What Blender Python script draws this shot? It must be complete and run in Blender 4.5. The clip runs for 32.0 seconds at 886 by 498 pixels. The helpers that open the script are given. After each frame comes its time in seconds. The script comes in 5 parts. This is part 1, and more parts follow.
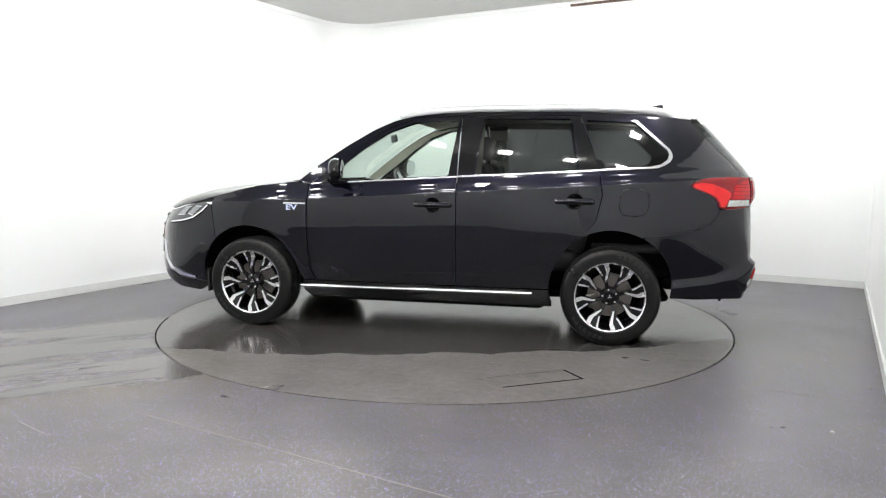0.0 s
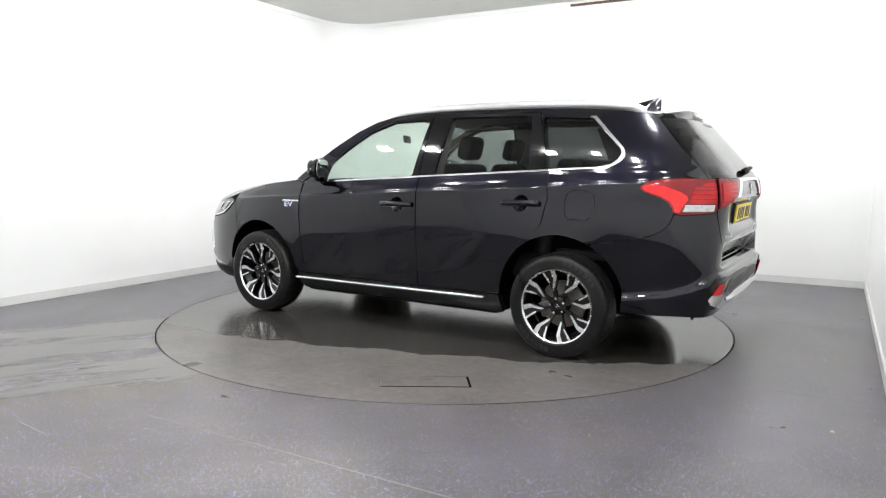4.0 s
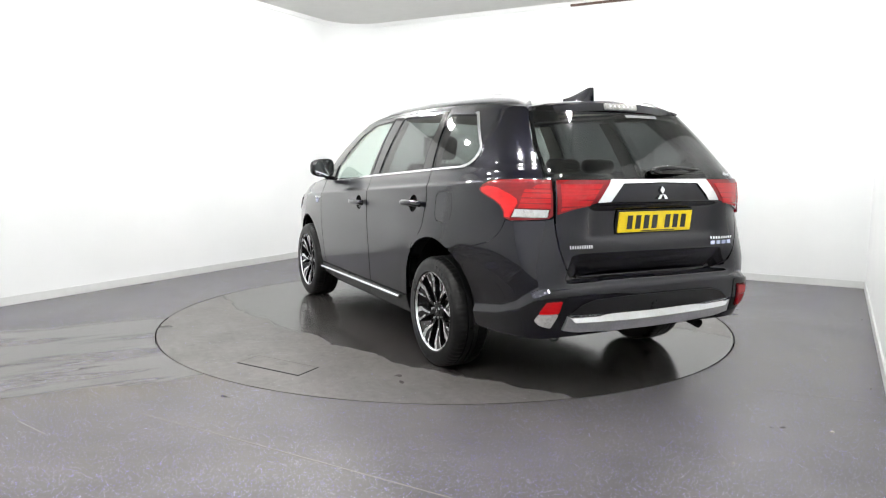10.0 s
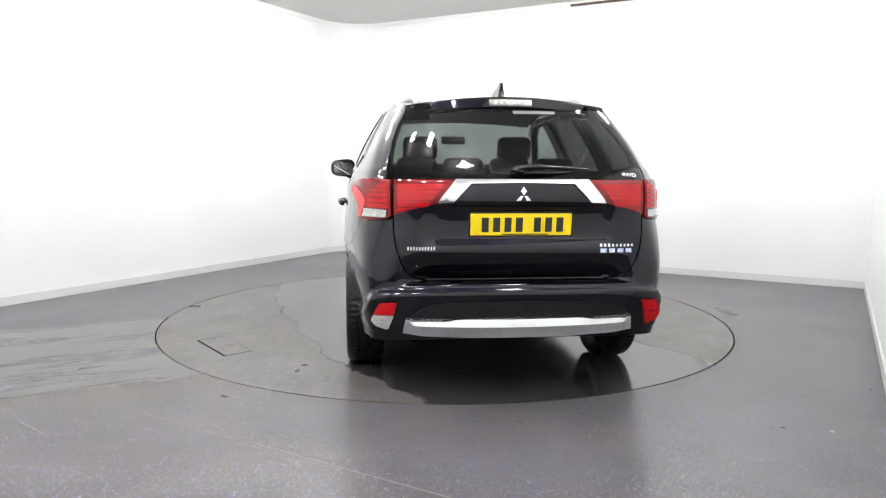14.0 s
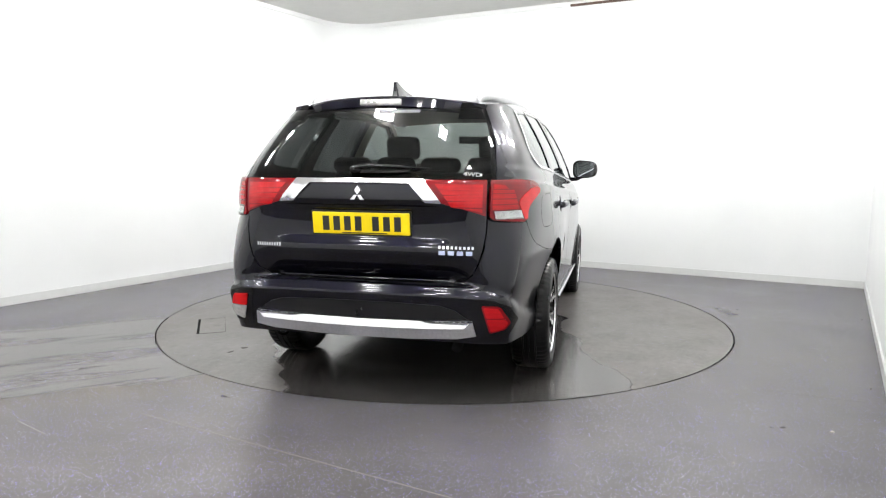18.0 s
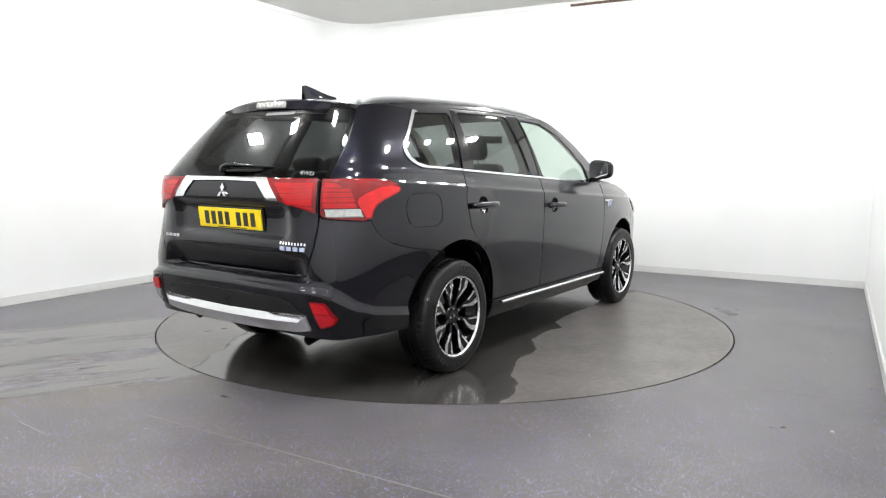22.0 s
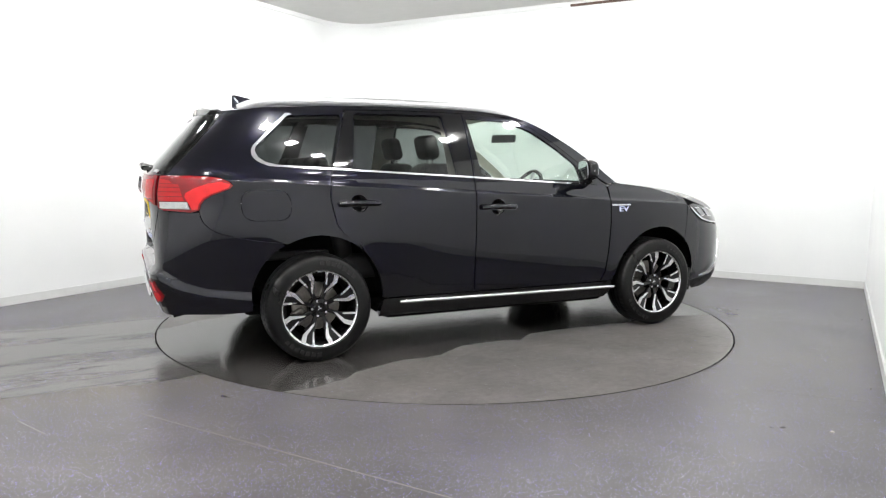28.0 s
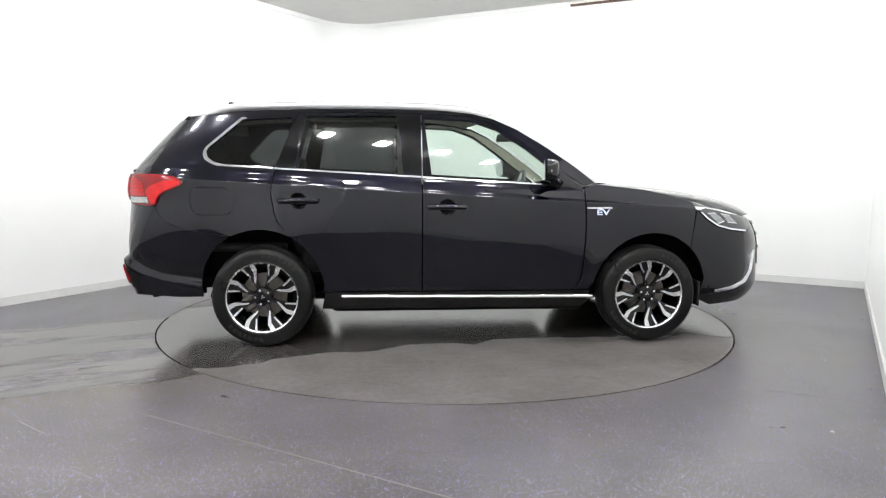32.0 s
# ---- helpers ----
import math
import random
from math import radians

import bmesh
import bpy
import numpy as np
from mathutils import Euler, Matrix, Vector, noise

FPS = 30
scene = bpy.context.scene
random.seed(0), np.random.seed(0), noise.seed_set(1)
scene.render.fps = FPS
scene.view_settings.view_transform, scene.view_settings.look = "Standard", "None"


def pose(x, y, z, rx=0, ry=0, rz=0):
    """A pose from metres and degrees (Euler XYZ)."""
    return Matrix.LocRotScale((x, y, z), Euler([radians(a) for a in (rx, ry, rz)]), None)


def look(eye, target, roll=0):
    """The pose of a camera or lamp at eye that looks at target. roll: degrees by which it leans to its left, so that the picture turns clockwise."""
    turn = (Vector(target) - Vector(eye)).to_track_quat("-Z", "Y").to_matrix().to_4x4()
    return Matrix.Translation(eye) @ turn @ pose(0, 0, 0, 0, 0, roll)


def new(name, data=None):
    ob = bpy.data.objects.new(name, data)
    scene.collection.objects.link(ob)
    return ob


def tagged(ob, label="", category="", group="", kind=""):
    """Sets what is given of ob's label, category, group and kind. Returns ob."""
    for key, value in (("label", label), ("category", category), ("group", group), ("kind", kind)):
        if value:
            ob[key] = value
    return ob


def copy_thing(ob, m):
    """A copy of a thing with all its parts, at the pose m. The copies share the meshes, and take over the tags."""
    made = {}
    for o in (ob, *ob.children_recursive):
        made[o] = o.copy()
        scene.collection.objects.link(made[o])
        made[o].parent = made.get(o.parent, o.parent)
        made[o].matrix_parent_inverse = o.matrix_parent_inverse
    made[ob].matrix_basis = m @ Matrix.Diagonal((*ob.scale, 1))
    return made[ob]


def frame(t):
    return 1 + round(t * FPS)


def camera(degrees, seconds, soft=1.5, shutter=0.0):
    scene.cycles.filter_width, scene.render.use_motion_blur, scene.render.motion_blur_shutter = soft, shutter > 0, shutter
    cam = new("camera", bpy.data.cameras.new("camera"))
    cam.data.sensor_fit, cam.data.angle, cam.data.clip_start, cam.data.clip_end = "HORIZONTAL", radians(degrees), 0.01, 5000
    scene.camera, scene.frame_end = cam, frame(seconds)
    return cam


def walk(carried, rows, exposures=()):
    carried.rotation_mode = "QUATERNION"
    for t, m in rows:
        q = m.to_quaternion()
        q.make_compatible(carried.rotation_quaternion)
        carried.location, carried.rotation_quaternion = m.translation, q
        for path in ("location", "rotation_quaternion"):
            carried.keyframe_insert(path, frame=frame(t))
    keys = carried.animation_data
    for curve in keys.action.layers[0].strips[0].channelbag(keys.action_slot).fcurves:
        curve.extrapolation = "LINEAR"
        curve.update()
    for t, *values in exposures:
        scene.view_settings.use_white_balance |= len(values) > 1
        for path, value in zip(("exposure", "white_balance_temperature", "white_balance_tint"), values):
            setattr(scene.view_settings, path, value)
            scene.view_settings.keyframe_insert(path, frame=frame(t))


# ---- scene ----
cam = camera(64.37, 32.0, soft=1.15)
EYE = (0.0, -5.766, 1.232)
AIM = (-0.0028, -4.773, 1.1138)
walk(cam, [(0.0, look(EYE, AIM, 0.34)), (32.0, look(EYE, AIM, 0.34))])

# ---- light ----
world = bpy.data.worlds.new("world")
scene.world = world
world.use_nodes = True
world.node_tree.nodes["Background"].inputs[0].default_value = (0.8, 0.9, 1.0, 1)
world.node_tree.nodes["Background"].inputs[1].default_value = 0.02
scene.view_settings.exposure = -0.14
PANEL_GLOW = 188.0

# ---- materials ----


def nodes_of(name):
    m = bpy.data.materials.new(name)
    m.use_nodes = True
    nt = m.node_tree
    return m, nt, nt.nodes["Principled BSDF"]


def add_node(nt, kind, **values):
    n = nt.nodes.new(kind)
    for k, v in values.items():
        n.inputs[k.replace("_", " ")].default_value = v
    return n


def simple(name, color, rough=0.5, metal=0.0, coat=0.0, grain=0.0, scale=60.0, bump=0.0, spec=0.5, emit=0.0):
    """A surface with fine grain in colour, roughness and relief."""
    m, nt, p = nodes_of(name)
    p.inputs["Base Color"].default_value = (*color, 1)
    p.inputs["Roughness"].default_value = rough
    p.inputs["Metallic"].default_value = metal
    p.inputs["Coat Weight"].default_value = coat
    p.inputs["Coat Roughness"].default_value = 0.03
    p.inputs["Specular IOR Level"].default_value = spec
    if emit:
        p.inputs["Emission Color"].default_value = (*color, 1)
        p.inputs["Emission Strength"].default_value = emit
    if grain or bump:
        tc = nt.nodes.new("ShaderNodeTexCoord")
        a = add_node(nt, "ShaderNodeTexNoise", Scale=scale, Detail=4.0)
        b = add_node(nt, "ShaderNodeTexNoise", Scale=scale * 0.07, Detail=3.0)
        for t in (a, b):
            nt.links.new(tc.outputs["Object"], t.inputs["Vector"])
        if grain:
            add = nt.nodes.new("ShaderNodeMath")
            add.operation = "ADD"
            nt.links.new(a.outputs["Fac"], add.inputs[0])
            nt.links.new(b.outputs["Fac"], add.inputs[1])
            mr = nt.nodes.new("ShaderNodeMapRange")
            mr.inputs["From Min"].default_value = 0.6
            mr.inputs["From Max"].default_value = 1.4
            mr.inputs["To Min"].default_value = 1 - grain
            mr.inputs["To Max"].default_value = 1 + grain
            nt.links.new(add.outputs[0], mr.inputs["Value"])
            mul = nt.nodes.new("ShaderNodeVectorMath")
            mul.operation = "SCALE"
            mul.inputs[0].default_value = color
            nt.links.new(mr.outputs[0], mul.inputs["Scale"])
            nt.links.new(mul.outputs[0], p.inputs["Base Color"])
            mr2 = nt.nodes.new("ShaderNodeMapRange")
            mr2.inputs["From Min"].default_value = 0.3
            mr2.inputs["From Max"].default_value = 0.7
            mr2.inputs["To Min"].default_value = rough * (1 - grain)
            mr2.inputs["To Max"].default_value = min(1, rough * (1 + grain))
            nt.links.new(b.outputs["Fac"], mr2.inputs["Value"])
            nt.links.new(mr2.outputs[0], p.inputs["Roughness"])
        if bump:
            bp = add_node(nt, "ShaderNodeBump", Strength=bump, Distance=0.002)
            nt.links.new(a.outputs["Fac"], bp.inputs["Height"])
            nt.links.new(bp.outputs[0], p.inputs["Normal"])
    return m


def thin_glass(name, tint, gloss=0.06):
    """A pane: tinted see-through with a real gloss on top."""
    m = bpy.data.materials.new(name)
    m.use_nodes = True
    nt = m.node_tree
    nt.nodes.clear()
    out = nt.nodes.new("ShaderNodeOutputMaterial")
    mix = nt.nodes.new("ShaderNodeMixShader")
    lw = add_node(nt, "ShaderNodeLayerWeight", Blend=0.5)
    pw = nt.nodes.new("ShaderNodeMath")
    pw.operation = "POWER"
    pw.inputs[1].default_value = 5.0
    nt.links.new(lw.outputs["Facing"], pw.inputs[0])
    fr = nt.nodes.new("ShaderNodeMapRange")
    fr.inputs["To Min"].default_value = gloss
    fr.inputs["To Max"].default_value = 0.95
    nt.links.new(pw.outputs[0], fr.inputs["Value"])
    tr = nt.nodes.new("ShaderNodeBsdfTransparent")
    tr.inputs[0].default_value = (*tint, 1)
    gl = nt.nodes.new("ShaderNodeBsdfGlossy")
    gl.inputs["Roughness"].default_value = 0.01
    gl.inputs[0].default_value = (1, 1, 1, 1)
    nt.links.new(fr.outputs[0], mix.inputs[0])
    nt.links.new(tr.outputs[0], mix.inputs[1])
    nt.links.new(gl.outputs[0], mix.inputs[2])
    nt.links.new(mix.outputs[0], out.inputs[0])
    return m


def paint_material():
    """Black clear-coated paint with a faint blue-violet flake."""
    m, nt, p = nodes_of("black_paint")
    tc = nt.nodes.new("ShaderNodeTexCoord")
    v = add_node(nt, "ShaderNodeTexVoronoi", Scale=900.0)
    nt.links.new(tc.outputs["Object"], v.inputs["Vector"])
    ramp = nt.nodes.new("ShaderNodeValToRGB")
    ramp.color_ramp.elements[0].color = (0.0001, 0.0001, 0.0003, 1)
    ramp.color_ramp.elements[1].color = (0.0028, 0.0028, 0.0125, 1)
    nt.links.new(v.outputs["Color"], ramp.inputs[0])
    nt.links.new(ramp.outputs[0], p.inputs["Base Color"])
    p.inputs["Metallic"].default_value = 0.9
    p.inputs["Roughness"].default_value = 0.3
    p.inputs["Specular IOR Level"].default_value = 0.0
    p.inputs["Coat Weight"].default_value = 1.0
    p.inputs["Coat Roughness"].default_value = 0.03
    p.inputs["Coat IOR"].default_value = 1.49
    n = add_node(nt, "ShaderNodeTexNoise", Scale=260.0, Detail=2.0)
    nt.links.new(tc.outputs["Object"], n.inputs["Vector"])
    bp = add_node(nt, "ShaderNodeBump", Strength=0.015, Distance=0.001)
    nt.links.new(n.outputs["Fac"], bp.inputs["Height"])
    nt.links.new(bp.outputs[0], p.inputs["Coat Normal"])
    return m


PAINT = paint_material()
GLOSS_BLACK = simple("gloss_black", (0.003, 0.003, 0.0035), 0.05, spec=0.42)
SATIN_BLACK = simple("satin_black_plastic", (0.007, 0.007, 0.0075), 0.3, grain=0.1, scale=60, spec=0.4)
TRIM_BLACK = simple("trim_black", (0.009, 0.009, 0.01), 0.5, grain=0.25, scale=400, bump=0.15, spec=0.4)
SEAL = simple("rubber_seal", (0.008, 0.008, 0.008), 0.6, grain=0.2, scale=200)
SHELL = simple("inner_shell", (0.004, 0.004, 0.004), 0.9, grain=0.2, spec=0.03)
CHROME = simple("chrome", (0.86, 0.87, 0.89), 0.14, metal=1.0, grain=0.1, scale=30)
RAIL_SILVER = simple("rail_silver", (0.5, 0.505, 0.515), 0.36, metal=0.6, grain=0.1, scale=40)
SATIN = simple("satin_silver", (0.66, 0.665, 0.68), 0.34, metal=0.85, grain=0.15, scale=80)
MACHINED = simple("machined_alloy", (0.84, 0.84, 0.85), 0.26, metal=1.0, grain=0.12, scale=300)
RUBBER = simple("tyre_rubber", (0.005, 0.005, 0.005), 0.36, grain=0.3, scale=90, bump=0.15, spec=0.24)
TYRE_MARK = simple("raised_rubber", (0.012, 0.012, 0.012), 0.35, grain=0.3, scale=90, spec=0.34)
TREAD = simple("dusty_tread", (0.045, 0.041, 0.037), 0.85, grain=0.4, scale=120, bump=0.4)
BRAKE = simple("brake_iron", (0.2, 0.185, 0.17), 0.42, metal=0.85, grain=0.3, scale=90)
FABRIC = simple("seat_leather", (0.018, 0.018, 0.019), 0.5, grain=0.3, scale=150, bump=0.3)
DASH = simple("dash_plastic", (0.03, 0.03, 0.031), 0.6, grain=0.25, scale=250, bump=0.2)
LINER = simple("headliner_cloth", (0.62, 0.58, 0.5), 0.9, grain=0.12, scale=200, bump=0.2)
WHITE_PLATE = simple("pale_plastic", (0.4, 0.37, 0.33), 0.6, grain=0.3)
YELLOW = simple("yellow_reflective", (0.8, 0.6, 0.0), 0.35, grain=0.06, scale=300)
INK = simple("black_ink", (0.012, 0.012, 0.012), 0.45)
BLUE_CHROME = simple("blue_tint_chrome", (0.6, 0.66, 0.9), 0.25, metal=0.7)
CLEAR = thin_glass("clear_glass", (0.76, 0.84, 0.79))
PRIVACY = thin_glass("privacy_glass", (0.2, 0.215, 0.215), 0.035)
LABEL = simple("pale_label", (0.12, 0.12, 0.125), 0.5, grain=0.2)
HEAD_LENS = simple("headlamp_lens", (0.035, 0.036, 0.04), 0.12, metal=0.3, coat=1.0, grain=0.45, scale=45)
LAMP_CLEAR = simple("clear_lens", (0.36, 0.355, 0.34), 0.15, coat=1.0, grain=0.6, scale=45)


def red_lens(name, color, rough, depth):
    """Glossy red plastic over rows of moulded prisms."""
    m, nt, p = nodes_of(name)
    tc = nt.nodes.new("ShaderNodeTexCoord")
    bands = add_node(nt, "ShaderNodeTexWave", Scale=46.0, Distortion=0.6, Detail=1.0)
    bands.bands_direction = "Z"
    cloud = add_node(nt, "ShaderNodeTexNoise", Scale=9.0, Detail=3.0)
    for n in (bands, cloud):
        nt.links.new(tc.outputs["Object"], n.inputs["Vector"])
    mixed = nt.nodes.new("ShaderNodeMath")
    mixed.operation = "MULTIPLY"
    for i, (n, lo) in enumerate(((bands, 1 - depth), (cloud, 0.55))):
        mr = nt.nodes.new("ShaderNodeMapRange")
        mr.inputs["To Min"].default_value = lo
        mr.inputs["To Max"].default_value = 1.0 if n is bands else 1.45
        nt.links.new(n.outputs["Fac"], mr.inputs["Value"])
        nt.links.new(mr.outputs[0], mixed.inputs[i])
    mul = nt.nodes.new("ShaderNodeVectorMath")
    mul.operation = "SCALE"
    mul.inputs[0].default_value = color
    nt.links.new(mixed.outputs[0], mul.inputs["Scale"])
    nt.links.new(mul.outputs[0], p.inputs["Base Color"])
    p.inputs["Roughness"].default_value = rough
    p.inputs["Specular IOR Level"].default_value = 0.0
    p.inputs["Coat Weight"].default_value = 1.0
    p.inputs["Coat Roughness"].default_value = 0.02
    return m


RED = red_lens("red_lens", (0.2, 0.0015, 0.005), 0.3, 0.3)
RED_BRIGHT = red_lens("red_lens_bright", (0.5, 0.003, 0.006), 0.3, 0.35)
RED_GUIDE = red_lens("red_light_guide", (0.62, 0.009, 0.012), 0.3, 0.15)
RED_DARK = red_lens("red_lens_deep", (0.1, 0.001, 0.003), 0.3, 0.2)
BOWL = simple("lamp_bowl", (0.3, 0.31, 0.33), 0.16, metal=0.9, coat=1.0, grain=0.4, scale=30)
MIRROR = simple("mirror_silver", (0.62, 0.64, 0.66), 0.02, metal=1.0)


def wall_paint():
    m, nt, p = nodes_of("white_wall_paint")
    tc = nt.nodes.new("ShaderNodeTexCoord")
    a = add_node(nt, "ShaderNodeTexNoise", Scale=0.9, Detail=5.0)
    b = add_node(nt, "ShaderNodeTexNoise", Scale=160.0, Detail=2.0)
    for n in (a, b):
        nt.links.new(tc.outputs["Object"], n.inputs["Vector"])
    ramp = nt.nodes.new("ShaderNodeValToRGB")
    ramp.color_ramp.elements[0].position = 0.3
    ramp.color_ramp.elements[0].color = (0.71, 0.725, 0.72, 1)
    ramp.color_ramp.elements[1].position = 0.7
    ramp.color_ramp.elements[1].color = (0.765, 0.775, 0.77, 1)
    nt.links.new(a.outputs["Fac"], ramp.inputs[0])
    nt.links.new(ramp.outputs[0], p.inputs["Base Color"])
    p.inputs["Roughness"].default_value = 0.7
    bp = add_node(nt, "ShaderNodeBump", Strength=0.12, Distance=0.001)
    nt.links.new(b.outputs["Fac"], bp.inputs["Height"])
    nt.links.new(bp.outputs[0], p.inputs["Normal"])
    return m


def floor_vinyl(name, disc):
    """Grey safety vinyl with glitter flecks, scuffs and thin water films where a large noise is high."""
    m, nt, p = nodes_of(name)
    tc = nt.nodes.new("ShaderNodeTexCoord")

    def noise_at(scale, detail, squash=(1, 1, 1), rot=0.0):
        mp = nt.nodes.new("ShaderNodeMapping")
        mp.inputs["Scale"].default_value = squash
        mp.inputs["Rotation"].default_value = (0, 0, rot)
        n = add_node(nt, "ShaderNodeTexNoise", Scale=scale, Detail=detail)
        nt.links.new(tc.outputs["Object"], mp.inputs[0])
        nt.links.new(mp.outputs[0], n.inputs["Vector"])
        return n.outputs["Fac"]

    def mapped(value, lo, hi, to_lo, to_hi):
        r = nt.nodes.new("ShaderNodeMapRange")
        for k, v in zip(("From Min", "From Max", "To Min", "To Max"), (lo, hi, to_lo, to_hi)):
            r.inputs[k].default_value = v
        nt.links.new(value, r.inputs["Value"])
        return r.outputs[0]

    def maths(op, a, b):
        n = nt.nodes.new("ShaderNodeMath")
        n.operation = op
        for i, v in enumerate((a, b)):
            if isinstance(v, (int, float)):
                n.inputs[i].default_value = v
            else:
                nt.links.new(v, n.inputs[i])
        return n.outputs[0]

    xyz = nt.nodes.new("ShaderNodeSeparateXYZ")
    nt.links.new(tc.outputs["Object"], xyz.inputs[0])
    px, py = xyz.outputs[0], xyz.outputs[1]
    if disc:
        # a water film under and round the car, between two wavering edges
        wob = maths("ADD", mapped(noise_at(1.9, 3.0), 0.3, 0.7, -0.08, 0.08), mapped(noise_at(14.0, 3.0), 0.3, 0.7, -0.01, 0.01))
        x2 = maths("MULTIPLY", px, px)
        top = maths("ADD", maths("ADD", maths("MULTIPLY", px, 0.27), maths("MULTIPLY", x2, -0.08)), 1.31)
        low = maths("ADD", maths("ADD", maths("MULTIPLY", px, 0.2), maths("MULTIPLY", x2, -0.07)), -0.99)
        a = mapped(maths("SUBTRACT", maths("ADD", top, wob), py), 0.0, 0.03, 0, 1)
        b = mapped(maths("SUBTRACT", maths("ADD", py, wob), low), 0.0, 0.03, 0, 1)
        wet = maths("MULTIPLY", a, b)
    else:
        # a swathe of water by the side wall, drawn out in streaks along its length
        along = maths("ADD", maths("MULTIPLY", px, 0.87), maths("MULTIPLY", py, 0.49))
        across = maths("ADD", maths("MULTIPLY", px, -0.49), maths("MULTIPLY", py, 0.87))
        lane = nt.nodes.new("ShaderNodeCombineXYZ")
        nt.links.new(maths("MULTIPLY", along, 0.45), lane.inputs[0])
        nt.links.new(maths("MULTIPLY", across, 3.2), lane.inputs[1])
        drawn = add_node(nt, "ShaderNodeTexNoise", Scale=1.3, Detail=6.0)
        nt.links.new(lane.outputs[0], drawn.inputs["Vector"])
        waver = mapped(noise_at(1.6, 4.0), 0.3, 0.7, -0.07, 0.07)
        edge = maths("ADD", across, waver)
        side = mapped(px, -1.35, -1.1, 1, 0)
        zone = maths("MULTIPLY", maths("MULTIPLY", mapped(edge, -0.82, -0.78, 0, 1), mapped(edge, 0.86, 1.0, 1, 0)), side)
        wet = maths("MULTIPLY", mapped(drawn.outputs["Fac"], 0.41, 0.5, 0, 1), zone)
        rust = maths("MULTIPLY", maths("MULTIPLY", mapped(edge, -1.2, -0.84, 0, 1), mapped(edge, -0.8, -0.78, 1, 0)), mapped(px, -1.3, -0.7, 1, 0))
    scuff = noise_at(9.0, 2.0)
    cloud = noise_at(0.8, 3.0, (1, 1, 1), 0.9)
    wipe = noise_at(5.0, 4.0, (0.6, 3.0, 1), 0.5)
    grain = noise_at(420.0, 2.0)
    tone = maths("ADD", mapped(cloud, 0.2, 0.8, -0.018, 0.018), mapped(scuff, 0.1, 0.9, -0.01, 0.01))
    tone = maths("ADD", tone, mapped(grain, 0.3, 0.7, -0.035, 0.035))
    tone = maths("ADD", tone, mapped(noise_at(110.0, 3.0), 0.25, 0.75, -0.045, 0.045))
    tone = maths("ADD", tone, mapped(wipe, 0.3, 0.7, -0.014, 0.014))
    if disc:
        # dried drip stains, rubbed patches and a few dark rubber spots
        tone = maths("ADD", tone, mapped(noise_at(3.1, 6.0), 0.3, 0.7, -0.042, 0.042))
        tone = maths("ADD", tone, mapped(noise_at(22.0, 5.0), 0.3, 0.7, -0.035, 0.035))
        tone = maths("SUBTRACT", tone, mapped(noise_at(6.5, 3.0, (1, 1, 1), 1.3), 0.68, 0.72, 0.0, 0.055))
    else:
        tone = maths("ADD", tone, mapped(noise_at(2.4, 5.0, (1, 1, 1), 0.4), 0.3, 0.7, -0.026, 0.026))
    tone = maths("ADD", tone, 0.163 if not disc else 0.205)
    tone = maths("MULTIPLY", maths("MAXIMUM", tone, 0.02), 0.54)
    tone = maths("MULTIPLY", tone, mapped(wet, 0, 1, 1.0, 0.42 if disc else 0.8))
    col = nt.nodes.new("ShaderNodeCombineColor")
    nt.links.new(tone, col.inputs[0])
    stain = noise_at(0.55, 3.0, (1, 1, 1), 2.0)
    green = mapped(stain, 0.35, 0.65, 0.945, 0.915) if disc else mapped(stain, 0.4, 0.62, 0.955, 0.935)
    blue = mapped(stain, 0.35, 0.65, 0.93, 0.87) if disc else mapped(stain, 0.4, 0.62, 0.98, 0.9)
    if not disc:
        green = maths("MULTIPLY", green, mapped(rust, 0, 1, 1.0, 0.96))
        blue = maths("MULTIPLY", blue, mapped(rust, 0, 1, 1.0, 0.8))
    nt.links.new(maths("MULTIPLY", tone, green), col.inputs[1])
    nt.links.new(maths("MULTIPLY", tone, blue), col.inputs[2])
    vor = add_node(nt, "ShaderNodeTexVoronoi", Scale=235.0)
    nt.links.new(tc.outputs["Object"], vor.inputs["Vector"])
    sep = nt.nodes.new("ShaderNodeSeparateColor")
    nt.links.new(vor.outputs["Color"], sep.inputs[0])
    pick = maths("GREATER_THAN", sep.outputs[0], 0.996 if disc else 0.89)
    near = maths("LESS_THAN", vor.outputs["Distance"], 0.4)
    fleck = maths("MULTIPLY", maths("MULTIPLY", pick, near), mapped(wet, 0, 1, 1.0, 0.0))
    tint = nt.nodes.new("ShaderNodeMix")
    tint.data_type = "RGBA"
    tint.inputs[6].default_value = (0.72, 0.72, 0.78, 1)
    tint.inputs[7].default_value = (0.16, 0.1, 0.95, 1)
    nt.links.new(sep.outputs[1], tint.inputs[0])
    mix = nt.nodes.new("ShaderNodeMix")
    mix.data_type = "RGBA"
    nt.links.new(fleck, mix.inputs[0])
    nt.links.new(col.outputs[0], mix.inputs[6])
    nt.links.new(tint.outputs[2], mix.inputs[7])
    nt.links.new(mix.outputs[2], p.inputs["Base Color"])
    rough = maths("ADD", mapped(cloud, 0.3, 0.7, 0.27, 0.36), mapped(scuff, 0.1, 0.9, -0.02, 0.02))
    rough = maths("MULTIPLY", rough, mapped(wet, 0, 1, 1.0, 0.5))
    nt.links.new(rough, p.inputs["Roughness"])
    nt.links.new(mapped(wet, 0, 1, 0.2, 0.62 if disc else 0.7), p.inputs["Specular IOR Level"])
    bp = add_node(nt, "ShaderNodeBump", Distance=0.0006)
